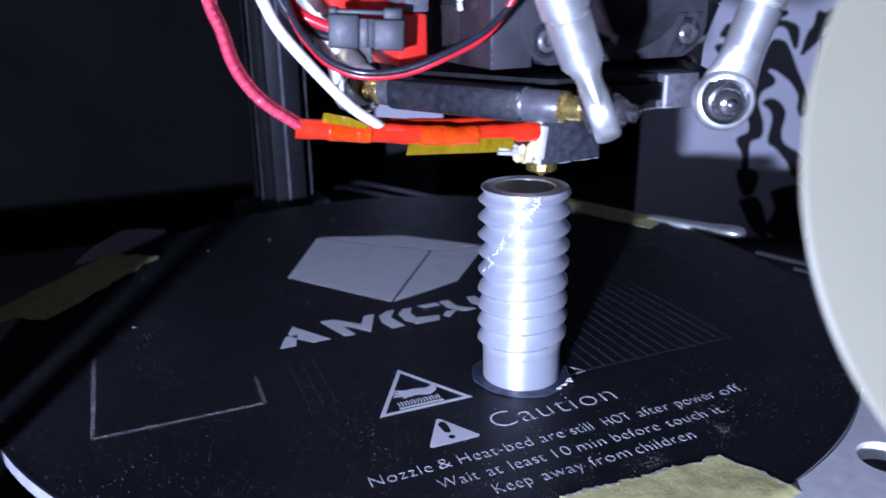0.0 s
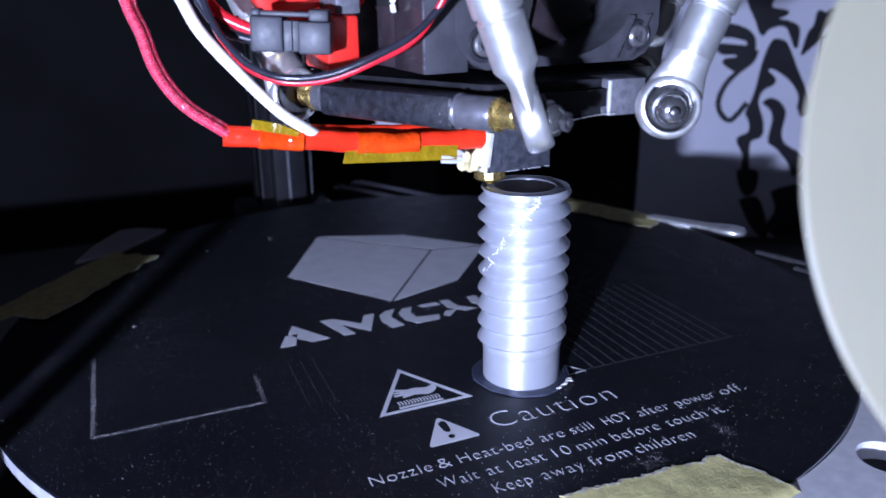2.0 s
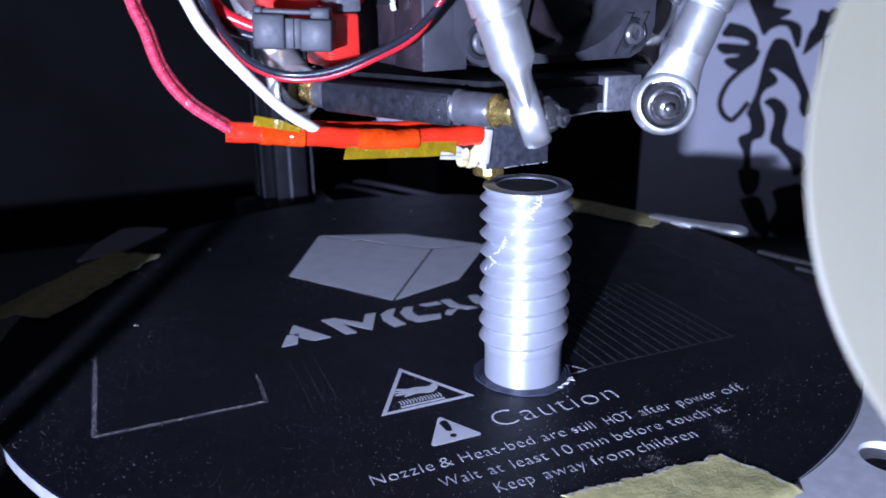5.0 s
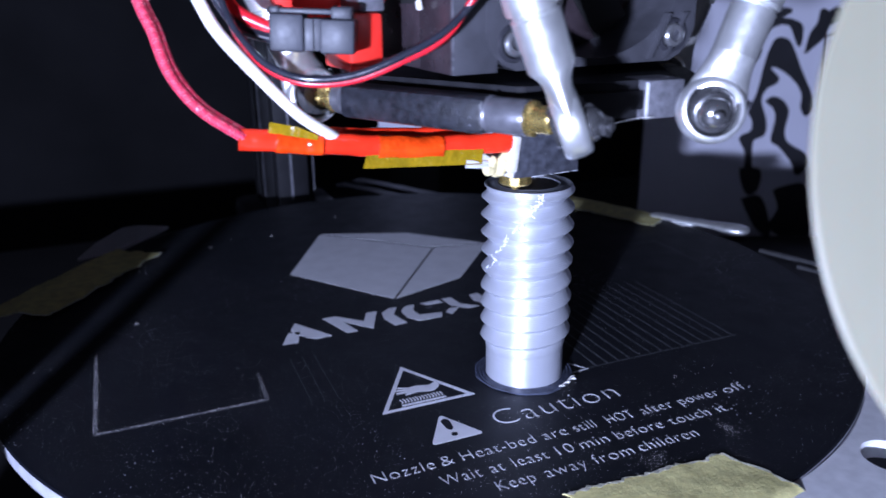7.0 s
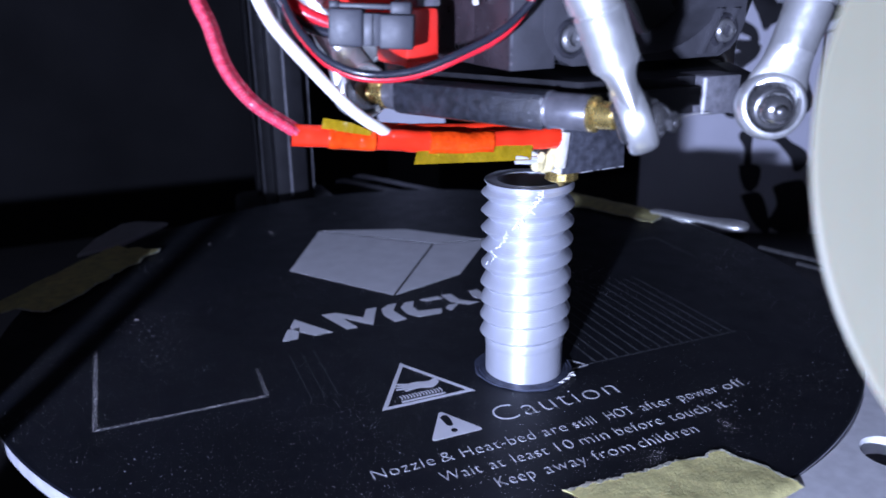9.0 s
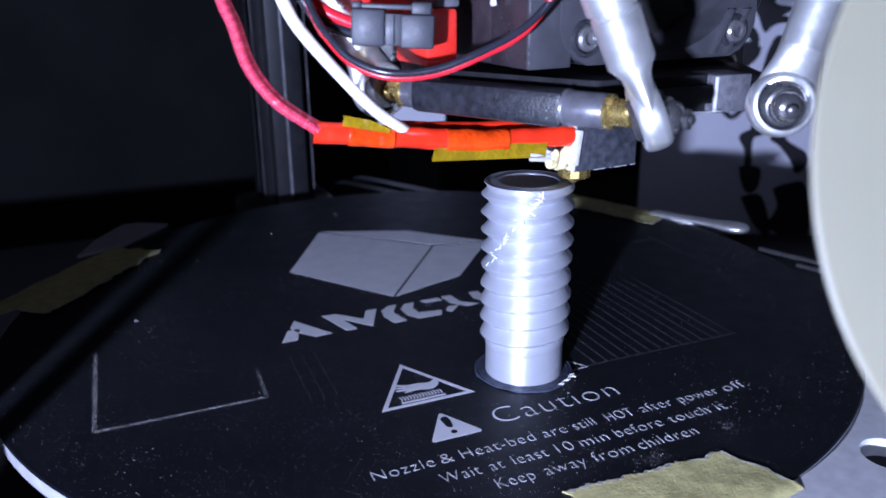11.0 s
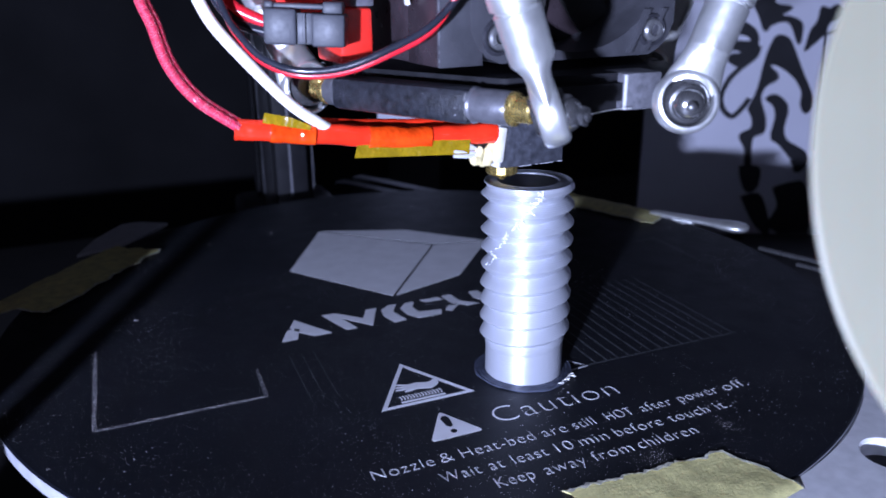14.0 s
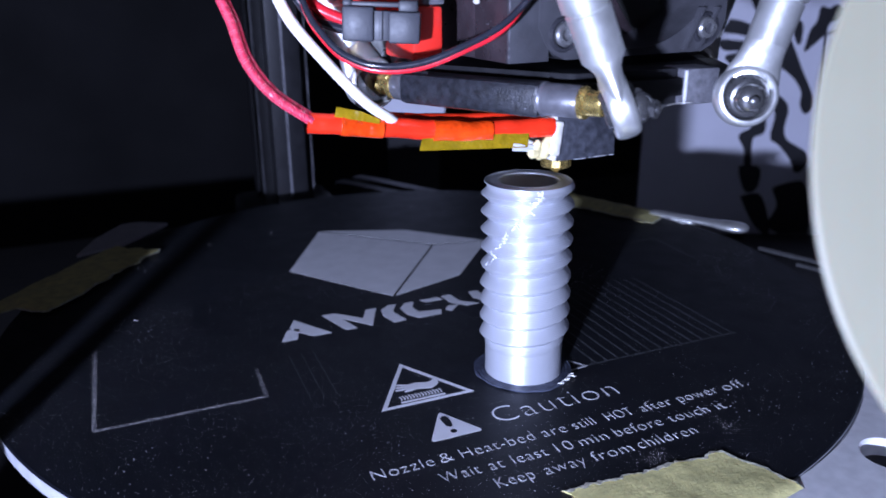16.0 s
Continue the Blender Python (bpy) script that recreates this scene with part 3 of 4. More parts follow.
def flat_clip():
    ob = thing("bed_clip", "dull grey flat metal clip taped to the bed edge", "clip", "bed clips")
    part("plate", slab([(-84, 66), (-79, 80), (-71, 93.5), (-66, 94), (-57, 88.6), (-58, 87), (-71, 72)], -0.5, 0.4), M_RIM, ob, smooth=False)
    part("clip_foot", box((-78, 78, -9), (-70, 86, -0.5), bevel=0.5), M_STEEL, ob)


# ---- the printed part ----
PX, PY, TOP = 2.0, -47.1, 39.8


def thread_radius(a, z):
    """Outer radius of the print at angle a and height z: plain foot, stepped threads, then full pointed ones."""
    pitch, crest = 3.52, 8.95
    ph = ((z - 6.0) / pitch - a / math.tau) % 1.0
    grow = min(max((z - 5.0 - pitch * (a / math.tau) * 0.6) / 2.5, 0), 1)
    up = min(max((z - 19) / 6.0, 0), 1)
    step = ph / 0.3 if ph < 0.3 else (1 - (ph - 0.3) / 0.7) ** 0.9
    vee = ph / 0.46 if ph < 0.46 else (1 - ph) / 0.54
    depth = (1 - up) * 1.3 + up * 1.75
    r = crest - depth + depth * ((1 - up) * step + up * vee)
    r = 7.75 * (1 - grow) + r * grow
    rim = min(max((z - TOP + 1.3) / 1.2, 0), 1)
    return r * (1 - rim) + 8.45 * rim


def printed_thread():
    ob = thing("threaded_print", "silvery white plastic threaded tube being printed on the bed", "3d print", at=mm(PX, PY, 0))
    n = 120
    prof = [z * 0.2 for z in range(int(TOP / 0.2 + 0.5) + 1)]
    bm = bmesh.new()
    rings = []
    for z in prof:
        row = []
        for k in range(n):
            a = k * math.tau / n
            r = thread_radius(a, z) + 0.03 * noise.noise(Vector((a * 3, z * 3, 1)))
            if z > TOP - 0.3:
                r -= (z - TOP + 0.3) * 0.5
            row.append(bm.verts.new((r * math.cos(a) * U, r * math.sin(a) * U, z * U)))
        rings.append(row)
    for r, z in ((8.2, TOP + 0.05), (8.0, TOP - 0.06), (6.2, TOP - 0.06), (6.0, TOP + 0.06), (5.75, TOP + 0.02), (5.62, TOP - 0.12), (5.6, TOP - 0.5), (5.6, 0.3)):
        rings.append([bm.verts.new((r * math.cos(k * math.tau / n) * U, r * math.sin(k * math.tau / n) * U, z * U)) for k in range(n)])
    for p, q in zip(rings, rings[1:] + rings[:1]):
        for k in range(n):
            bm.faces.new((p[k], p[(k + 1) % n], q[(k + 1) % n], q[k]))
    part("thread_body", bm, M_PLA, ob)
    bm = bmesh.new()
    pts = [((9.9 + 0.25 * math.sin(3 * a) + 0.12 * math.sin(11 * a)) * math.cos(a), (9.9 + 0.25 * math.sin(3 * a) + 0.12 * math.sin(11 * a)) * math.sin(a)) for a in [k * math.tau / 90 for k in range(90)]]
    slab(pts, 0.02, 0.28, bm)
    brim = part("brim", bm, M_BRIM, ob, "thin translucent brim")
    for r0 in (9.75, 9.0, 8.3):
        part("brim_bead", lathe([(0, r0 - 0.16), (0.1, r0 - 0.1), (0.1, r0 + 0.1), (0, r0 + 0.16)], (0, 0, 0.26), (0, 0, 1), 90, closed=True), M_BRIM, brim)
    rnd = random.Random(4)
    for k in range(8):
        a = -1.25 + 0.06 * k
        p0 = Vector((9.5 * math.cos(a), 9.5 * math.sin(a), 0.35))
        p1 = p0 + Vector((rnd.uniform(0.2, 2.0), rnd.uniform(-0.7, 0.3), rnd.uniform(-0.1, 0.35)))
        part("loose_strand", tube([p0, (p0 + p1) / 2 + Vector((0, 0.1, 0.1)), p1], 0.1, 6, 4), M_WHITEWIRE, ob)
    # rough seam climbing the near side
    seam = []
    for k in range(64):
        f = k / 63
        z = 22.5 + 16.7 * f
        a = radians(-190 + 90 * f + rnd.uniform(-3.2, 3.2))
        r = thread_radius(a % math.tau, z) + 0.02
        seam.append((r * math.cos(a), r * math.sin(a), z))
    for k in (8, 20, 28, 36, 40, 44, 48, 52, 56):
        part("seam_string", tube(seam[k:k + 4 + rnd.choice((0, 1))], rnd.uniform(0.07, 0.15) * (0.4 + k / 100), 6, 3), M_SEAM, ob)
    for k in range(44):
        p = Vector(seam[int(63 * (1 - rnd.random() ** 1.6 * 0.9))])
        q = p + Vector((rnd.uniform(-1.0, 1.0), rnd.uniform(-0.25, 0.2), rnd.uniform(-1.0, 0.9)))
        r = thread_radius(math.atan2(q.y, q.x) % math.tau, q.z) + 0.04
        q = Vector((q.x, q.y, 0)).normalized() * r + Vector((0, 0, q.z))
        part("seam_string", tube([p, (p + q) / 2 + Vector((-0.03, -0.08, rnd.uniform(-0.2, 0.2))), q], rnd.uniform(0.06, 0.15), 6, 3), M_SEAM, ob)


def edge_rod(a, b, r):
    # added rod stands in for a frame edge that catches light
    ob = thing("edge_rod", "thin dark rod added for a lit frame edge beside the bed", "wire", "wires beside the bed")
    part("wire", lathe([(0, r), ((Vector(b) - Vector(a)).length, r)], a, b, 12), M_DARKSTEEL, ob)


# ---- white body close to the lens: disc sized and tapered to fit the camera's view ----
def near_body():
    eye, fwd = Vector((-68.1, -173.2, 76.4)), Vector((0.367, 0.872, -0.3235))
    right, up = Vector((0.9201, -0.3916, -0.012)), Vector((0.1372, 0.2933, 0.9461))
    near = 52
    c = eye + fwd * near + right * (near * (2178 - 784) / 1378.5) + up * (near * (441 - 305) / 1378.5)
    ob = thing("white_disc", "smooth white plastic disc fitted to the view of a body close to the lens", "plastic disc")
    R = 28.6
    prof = [(0, 0.0), (0.0, R * 0.985), (0.05, R * 0.994), (0.15, R), (0.3, R), (3.6, R - 2.4), (3.8, R - 3.0), (3.8, 0.0)]
    part("disc", lathe(prof, c, c + fwd * 8, 160), M_WHITE, ob)
    # unseen post, added to hold up the disc
    part("stand", lathe([(0, 7), (2, 5), (60, 3), (c.z + 50, 3)], (c.x + fwd.x * 5, c.y + fwd.y * 5, -70), (c.x + fwd.x * 5, c.y + fwd.y * 5, 0), 24), M_WHITE, ob)


def wound(pts, per, twist):
    """The middle line of a cable wound round a smooth line, as tube() winds it."""
    line, out = spline(pts, per), []
    for i, p in enumerate(line):
        w = (line[min(i + 1, len(line) - 1)] - line[max(i - 1, 0)]).normalized()
        u = w.cross(Vector((0, 0, 1))).normalized()
        v = w.cross(u)
        a = twist[2] + twist[1] * math.tau * i / len(line)
        out.append(p + (u * math.cos(a) + v * math.sin(a)) * twist[0])
    return out


# ---- print head: origin on the nozzle's axis at the height of the printed top ----
ARMS = {  # outward direction in degrees, distance of the joint line, half its length
    "near": (210, 25.5, 24.0), "right": (330, 28.0, 22.4), "back": (90, 25.5, 23.2)}
JOINT_Z = 18.6
HOT = pose(0, 0, 0, 0, 0, 5)


def arm_frame(name):
    ang, d, h = ARMS[name]
    out = Vector((math.cos(radians(ang)), math.sin(radians(ang)), 0))
    return out, Vector((-out.y, out.x, 0)), d, h


def print_head():
    ob = thing("print_head", "delta printer head with hot end, fan, wiring and black joint frame", "print head")
    # black joint frame
    pts = []
    for name in ("near", "right", "back"):
        out, ax, d, h = arm_frame(name)
        pts += [tuple((out * (d - 2.2) - ax * 15).xy), tuple((out * (d - 2.2) + ax * 15).xy)]
    bm = slab(pts, 16.6, 22.1)
    bmesh.ops.bevel(bm, geom=[e for e in bm.edges if abs(e.verts[0].co.z - e.verts[1].co.z) > 0.001], offset=1.8 * U, segments=5, affect="EDGES", profile=0.5)
    bmesh.ops.bevel(bm, geom=[e for e in bm.edges if abs(e.verts[0].co.z - e.verts[1].co.z) < 0.001], offset=1.4 * U, segments=4, affect="EDGES")
    part("joint_frame", bm, M_FRAME, ob, "speckled black plastic frame")
    for name in ("near", "right", "back"):
        out, ax, d, h = arm_frame(name)
        mid = out * d + Vector((0, 0, JOINT_Z))
        rot = Matrix.Translation(mid * U) @ Matrix((ax, out, (0, 0, 1))).transposed().to_4x4()
        part("joint_bar", box((-15.5, -2.5, -2.7), (12 if name == "near" else 13, 2.5, 2.5), rot, 1.0), M_BLACK, ob, "speckled black plastic bar")
        for s in (-1, 1):
            e = mid + ax * s * h
            a = mid + ax * s * (11.5 if s > 0 else 15.3)
            part("bar_end", lathe([(0, 2.5), (0.12, 2.72), (0.35, 2.7), (0.6, 2.5), (6.2 if s > 0 else 2.2, 2.48), (6.6 if s > 0 else 2.6, 2.2)], a, e, 28), M_SATIN, ob, "smooth shiny black bar end")
            s0 = mid + ax * s * 17.8
            part("spacer", lathe([(0, 2.0), (0.3, 2.45), (0.9, 2.45), (1.3, 1.9), (3.6, 1.85), (3.9, 1.6)], s0, e, 28), M_BRASS, ob, "brass spacer")
            b0 = mid + ax * s * (h + 1.6)
            part("washer", lathe([(0.35, 1.2), (0.35, 2.7), (0.9, 2.75), (1.0, 2.6), (1.0, 1.2)], b0, b0 + ax * s, 28, closed=True), M_DARKSTEEL, ob, "dark steel washer")
            part("bolt", lathe([(0, 1.3), (1.0, 1.3), (1.01, 2.2), (1.6, 2.3), (2.4, 2.0), (2.9, 1.3), (3.1, 0.0)], b0, b0 + ax * s, 28), M_BALL, ob, "polished bolt head")
            if name == "near" and s > 0:
                part("nut", lathe([(0, 1.2), (0.1, 1.4), (0.7, 1.4), (0.8, 1.2)], b0 + ax * s * 3.3, b0 + ax * s * 9, 6), M_DARKSTEEL, ob, "small dark steel nut", smooth=False)
            part("stud", lathe([(0, 0.7), (1.5, 0.7), (1.7, 0.4)], b0 + ax * s * 2.9, b0 + ax * s * 9, 12), M_DARKSTEEL, ob)
    # bare bracket on the frame by the joint; its worn corner's highlight is painted on
    clamp = part("bracket", box((7.4, -26.2, 16.5), (14.2, -20, 22.2), None, 0.35), M_BRACKET, ob, "brushed grey metal bracket")
    part("bright_edge", box((7.3, -26.35, 16.7), (7.75, -25.9, 22.0), None, 0.12), M_RIM, clamp, "bright metal edge")
    part("plastic_string", tube([(-9.5, -37.2, 17.9), (-3, -33, 17.8), (4, -28.4, 17.3), (8.6, -26.5, 16.9)], 0.07, 6, 6), M_WHITEWIRE, ob, "thin stray plastic string")
    # heater block
    blk = part("heater_block", box((-3.0, -4.3, 3.7), (10.6, 9.5, 13.2), HOT, 0.25), M_BLOCK, ob, "scratched dark aluminium heater block")
    # left side plate is much paler than the rest of the block
    part("block_side", box((-3.6, -4.1, 3.9), (-2.9, 9.4, 13.0), HOT, 0.1), M_BRIGHT, blk, "pale aluminium side")
    # pale strips along the block's lower front edge
    for x, w in ((1.0, 2.6), (4.6, 0.4), (5.6, 2.9), (9.4, 1.1)):
        part("bright_edge", box((x, -4.38, 3.66), (x + w, -4.2, 3.78), HOT, 0.04), M_RIM, blk, "bright metal edge", smooth=False)
    part("grub_screw", lathe([(0, 1.0), (1.2, 1.0), (1.3, 0.6)], (2.6, -4.0, 13), (2.6, -4.0, 15), 16), M_BRASS, blk)
    noz = part("nozzle", lathe([(0.0, 0.3), (1.0, 1.4), (1.2, 2.7), (1.5, 3.0), (3.0, 3.0)], (0, 0, 0.5), (0, 0, 5), 12), M_BRASS, ob, "brass nozzle", smooth=False)
    part("nozzle_thread", lathe([(0, 2.1), (1.0, 2.1)], (0, 0, 3.6), (0, 0, 5), 20), M_BRASS, noz)
    part("heat_break", lathe([(0, 2.0), (4, 2.0), (4.1, 1.4), (9, 1.4)], (2.5, 2, 12.8), (2.5, 2, 22), 20), M_BRIGHT, ob)
    # ceramic paste and thermistor leads on the block's side
    rnd = random.Random(8)
    for k in range(9):
        bm = bmesh.new()
        c = Vector((-4.3 - 0.38 * k, -3.7 + rnd.uniform(-0.3, 0.3), 5.4 + rnd.uniform(0, 1.6)))
        r = bmesh.ops.create_icosphere(bm, subdivisions=2, radius=1)
        for v in r["verts"]:
            v.co = (c + Vector((v.co.x * 1.25, v.co.y * 0.8, v.co.z * (1.7 - 0.08 * k))) * (1 + 0.35 * noise.noise(v.co * 1.5 + c))) * U
        part("ceramic_paste", bm, M_GLUE, ob, "cream coloured ceramic paste")
    part("grip_tab", box((-5.2, -4.9, 4.4), (-3.4, -3.6, 10.8), HOT @ mm(0, 0, 0, 0, 8, 0), 0.4), M_BRIGHT, ob)
    for k in range(2):
        part("thermistor_lead", tube([(-11.5, -4.0, 7.6 - k * 0.8), (-8.5, -4.2, 7.2 - k * 0.7), (-6, -4.0, 6.8 - k * 0.4)], 0.36, 8, 5), M_RIM, ob, "pale grey sensor lead")
    # red sleeve with amber tape
    sl = part("red_sleeve", tube([(-47.6, 1.1, 13.4), (-38.2, -0.2, 12.5), (-28.8, -0.9, 11.3), (-19.1, -1.7, 10.4), (-9, -3.2, 10.2), (-3.2, -3.9, 10.2)], 1.75, 24, 14, squash=0.75, crinkle=0.07), M_REDSLEEVE, ob, "shiny red silicone sleeve")
    # added tube, hidden from the lamp, gives the sleeve its dark top line
    part("sleeve_back", tube([(-33, 2.6, 13.0), (-22, 2.2, 12.0), (-12, 1.4, 11.6), (-3, 0.8, 11.6)], 1.1, 14, 8, crinkle=0.12), M_REDSLEEVE, ob, "added red tube for the shaded back of the sleeve")
    part("tape_wrap", tube([(-42.2, -0.3, 13.0), (-38.5, -0.5, 12.5), (-35.0, -0.9, 12.1)], 1.88, 24, 12, squash=0.8, crinkle=0.06), M_WRAP, sl, "amber heat tape")
    part("tape_wrap", tube([(-26.0, -1.4, 10.9), (-20, -1.9, 10.3), (-15.2, -2.6, 10.2)], 1.88, 24, 12, squash=0.8, crinkle=0.06), M_WRAP, sl, "amber heat tape")
    part("tape_flag", slab([(-1.5, 0), (18.6, -0.6), (18.9, 2.2), (-0.6, 3.4)], -0.07, 0.07, m=Matrix.Translation((-27.2 * U, -1.9 * U, 7.6 * U)) @ pose(0, 0, 0, 0, 0, -8) @ pose(0, 0, 0, 86, 0, 0)), M_KAPTON, sl, "amber heat tape", smooth=False)
    part("tape_flag", slab([(0, 0.5), (0.4, 2.1), (4.5, 1.2), (7.6, -0.3), (7.4, -1)], -0.07, 0.07, m=Matrix.Translation((-43.4 * U, -1.0 * U, 14.0 * U)) @ pose(0, 0, 0, 0, 0, -10) @ pose(0, 0, 0, 78, 0, 0)), M_KAPTON, sl, "amber heat tape", smooth=False)
    # cables
    braid = [(-55, 4, 52), (-58.0, 5, 43), (-59.0, 5.3, 34.7), (-57.6, 4.7, 29.7), (-56.0, 4.0, 23.7), (-52.5, 2.5, 18.4), (-46.6, 0.8, 13.9)]
    for k in range(2):
        part("braided_cable", tube(braid, 0.85, 14, 12, twist=(0.5, 0.03, 0.2 + k * math.pi)), M_BRAID, ob, "red and white braided heater cable")
        core = wound(braid, 8, (0.5, 0.03, 0.2 + k * math.pi))
        for q in range(4):
            part("braid_thread", tube(core, 0.09, 5, 4, twist=(0.81, 24 if q < 2 else -24, q * math.pi / 2 + q // 2 * math.pi / 4)), M_BRAIDTHREAD, ob, "pale braid thread")
    part("white_cable", tube([(-55.7, 1.5, 47), (-53.6, 0.5, 38.7), (-51.8, -0.3, 34.7), (-49.5, -1.2, 29.7), (-44.7, -2.1, 23.6), (-38.8, -2.2, 17.2), (-33.9, -1.2, 13.6), (-31.1, 0.6, 11.8)], 0.95, 14, 8, squash=0.9), M_WHITEWIRE, ob, "white cable")
    part("white_cable", tube([(-55.4, 2.8, 47), (-53.4, 2.0, 38.7), (-51.6, 1.2, 34.7), (-49.3, 0.3, 29.8), (-44.5, -0.6, 23.8), (-38.6, -0.8, 17.4), (-33.8, 0.0, 13.9), (-31.0, 1.4, 12.0)], 0.6, 14, 8), M_WHITEWIRE, ob, "white cable")
    loop = [(-10, -23.4, 43.5), (-16.0, -22.4, 36.6), (-22.0, -21.1, 30.1), (-28.3, -19.5, 26.6), (-34.4, -17.0, 24.2), (-40.3, -14.5, 23.9), (-44.5, -11.7, 25.6), (-47.0, -9.5, 28.6), (-48.5, -7.8, 31.6), (-49.7, -6.2, 37.0), (-50, -5.5, 46)]
    part("black_cable", tube(loop, 0.54, 12, 8), M_BLACKWIRE, ob, "thin glossy black cable")
    beside = [(-1.4, -0.8, 0.9), (-1.0, -0.7, 0.3)] + [(0.35, 0.9, -0.75)] * (len(loop) - 2)
    part("red_cable", tube([(x + dx, y + dy, z + dz) for (x, y, z), (dx, dy, dz) in zip(loop, beside)], 0.5, 12, 8), M_REDWIRE, ob, "thin red cable")
    # plug with its own pair of leads
    cm = Matrix.Translation((-37.2 * U, -8.6 * U, 29.9 * U)) @ pose(0, 0, 0, 0, 2.5, -23)
    plug = part("plug", box((-5.9, -2.2, -3.0), (-1.0, 2.2, 2.2), cm, 0.45), M_CONN, ob, "dark grey two pin cable plug")
    part("socket", box((1.2, -2.3, -3.1), (6.0, 2.3, 1.6), cm, 0.35), M_CONN, plug)
    part("latch_recess", box((-1.2, -1.6, -2.8), (1.4, 2.0, 1.6), cm, 0.1), M_CONN, plug)
    part("latch_rib", box((-0.2, -1.95, -2.7), (0.3, -1.5, 1.6), cm, 0.1), M_CONN, plug)
    part("latch_arm", box((-4.8, -1.2, 2.1), (5.0, 1.9, 2.9), cm, 0.25), M_CONN, plug)
    part("latch_nose", box((2.6, -1.4, 1.4), (5.6, 1.8, 3.3), cm, 0.4), M_CONN, plug)
    part("latch_nose", box((-5.9, -1.5, 2.0), (-4.4, 1.8, 3.2), cm, 0.4), M_CONN, plug)
    part("red_cable", tube([(-52, -2.0, 45), (-50.6, -2.6, 39.4), (-48.4, -3.8, 34.5), (-46.4, -5.0, 32.0), (-42.2, -6.6, 29.9)], 0.95, 14, 8), M_REDWIRE, ob, "red cable")
    part("black_cable", tube([(-53, -2.0, 44), (-51.0, -3.0, 38.0), (-48.6, -4.4, 32.6), (-46.2, -5.6, 30.0), (-42.2, -7.0, 28.6)], 0.8, 14, 8), M_BLACKWIRE, ob, "black cable")
    # red part behind the plug
    red = part("red_duct", box((-32.5, -5.2, 23.6), (-27.0, 6, 32.0), HOT, 0.7), M_REDPART, ob, "glossy red plastic duct")
    part("red_duct_rim", lathe([(0, 10.2), (0.6, 11), (3.2, 11), (3.8, 10.2), (3.8, 6.0), (0, 6.0)], (-31.5, 0.5, 40.0), (-31.9, 6, 40.0), 48, closed=True), M_REDPART, ob)
    part("duct_lip", box((-32.6, -5.5, 23.4), (-26.9, -4.9, 24.4), HOT, 0.2), M_REDPART, red)
    part("pale_plate", box((-30.6, -5.0, 32.1), (-26.6, 3, 40), HOT, 0.4), M_BRACKET, ob, "pale grey plate above the red duct")
    # fan with its housing
    part("fan_housing", fan_housing(), M_SHROUD, ob, "dark plastic fan housing with a purplish reflected tint")
    fan = part("fan_frame", fan_frame(), M_FAN, ob, "dark grey square fan frame")
    part("fan_hub", lathe([(0, 8), (2.6, 8), (3, 7.4), (3, 0.0)], HOT @ Vector((4.4, -5.0, 43.5)), HOT @ Vector((4.4, -20, 43.5)), 32), M_SMOOTH, fan)
    for k in range(7):
        part("fan_blade", box((7.5, -6.6, -3.2), (18.0, -6.1, 3.2), HOT @ mm(4.4, 0, 43.5) @ Matrix.Rotation(k * math.tau / 7, 4, "Y") @ mm(0, 0, 0, 12, 0, 0), 0), M_WOUND, fan, smooth=False)
    # thin plate gives the front face a greyer tone than the tinted side
    part("housing_front", box((-21.0, -15.45, 23.4), (-13.5, -14.7, 66), HOT, 0.15), M_FAN, ob, "thin grey plate giving the housing front its tone")
    # pale flecks put the corner's lit, scuffed edge into colour
    rnd = random.Random(3)
    z = 24.2
    while z < 40:
        h = rnd.choice((0.3, 0.5, 1.2, 2.6))
        part("bright_edge", box((-21.1, -15.55, z), (-20.85, -15.3, z + h), HOT, 0.08), M_BRACKET, ob, "pale scuffs and highlight along the edge")
        z += h + rnd.uniform(0.3, 1.2)
    # raised near-black box paints the dark of an opening in the housing
    part("dark_panel", box((-21.4, -4.5, 33.0), (-20.8, 1.0, 44), HOT, 0.2), M_WOUND, ob)
    # unidentified pale spot on the housing, added as a small lump
    part("pale_lump", tube([(-21.3, -9.0, 32.4), (-21.5, -9.4, 33.4), (-21.3, -9.0, 36)], 0.5, 10, 5, crinkle=0.5), M_BRIGHT, ob, "small pale lump")
    for x in (14.2, 17.6):
        part("fan_gusset", slab([(x, 24.0), (x + 0.7, 24.0), (x + 4.4, 31.0), (x + 3.7, 31.0)], -0.3, 0.9, m=HOT @ mm(0, -15.6, 0) @ pose(0, 0, 0, 90, 0, 0)), M_FAN, fan, smooth=False)
    for x, z in ((-10.9, 27.5), (19.5, 27.5), (-10.9, 59.5), (19.5, 59.5)):
        c = HOT @ Vector((x, -15.5, z))
        n = HOT @ Vector((0, -1, 0))
        screw = part("fan_screw", lathe([(0, 1.9), (0.8, 1.9), (1.15, 1.6), (1.2, 1.0), (0.5, 0.9), (0.5, 0.0)], c, c + n, 24), M_STEEL, fan, "steel socket screw")
        part("screw_washer", lathe([(0, 2.1), (0.5, 2.1), (0.7, 2.3), (0.7, 2.6), (0, 2.9)], c, c + n, 24, closed=True), M_SMOOTH, screw)
    return ob


def fan_housing():
    bm = box((-21.0, -4.9, 23.4), (24.0, 12, 66), HOT, 0.5)
    return box((-21.0, -14.72, 23.4), (-15.65, -4.8, 66), HOT, 0.2, bm)


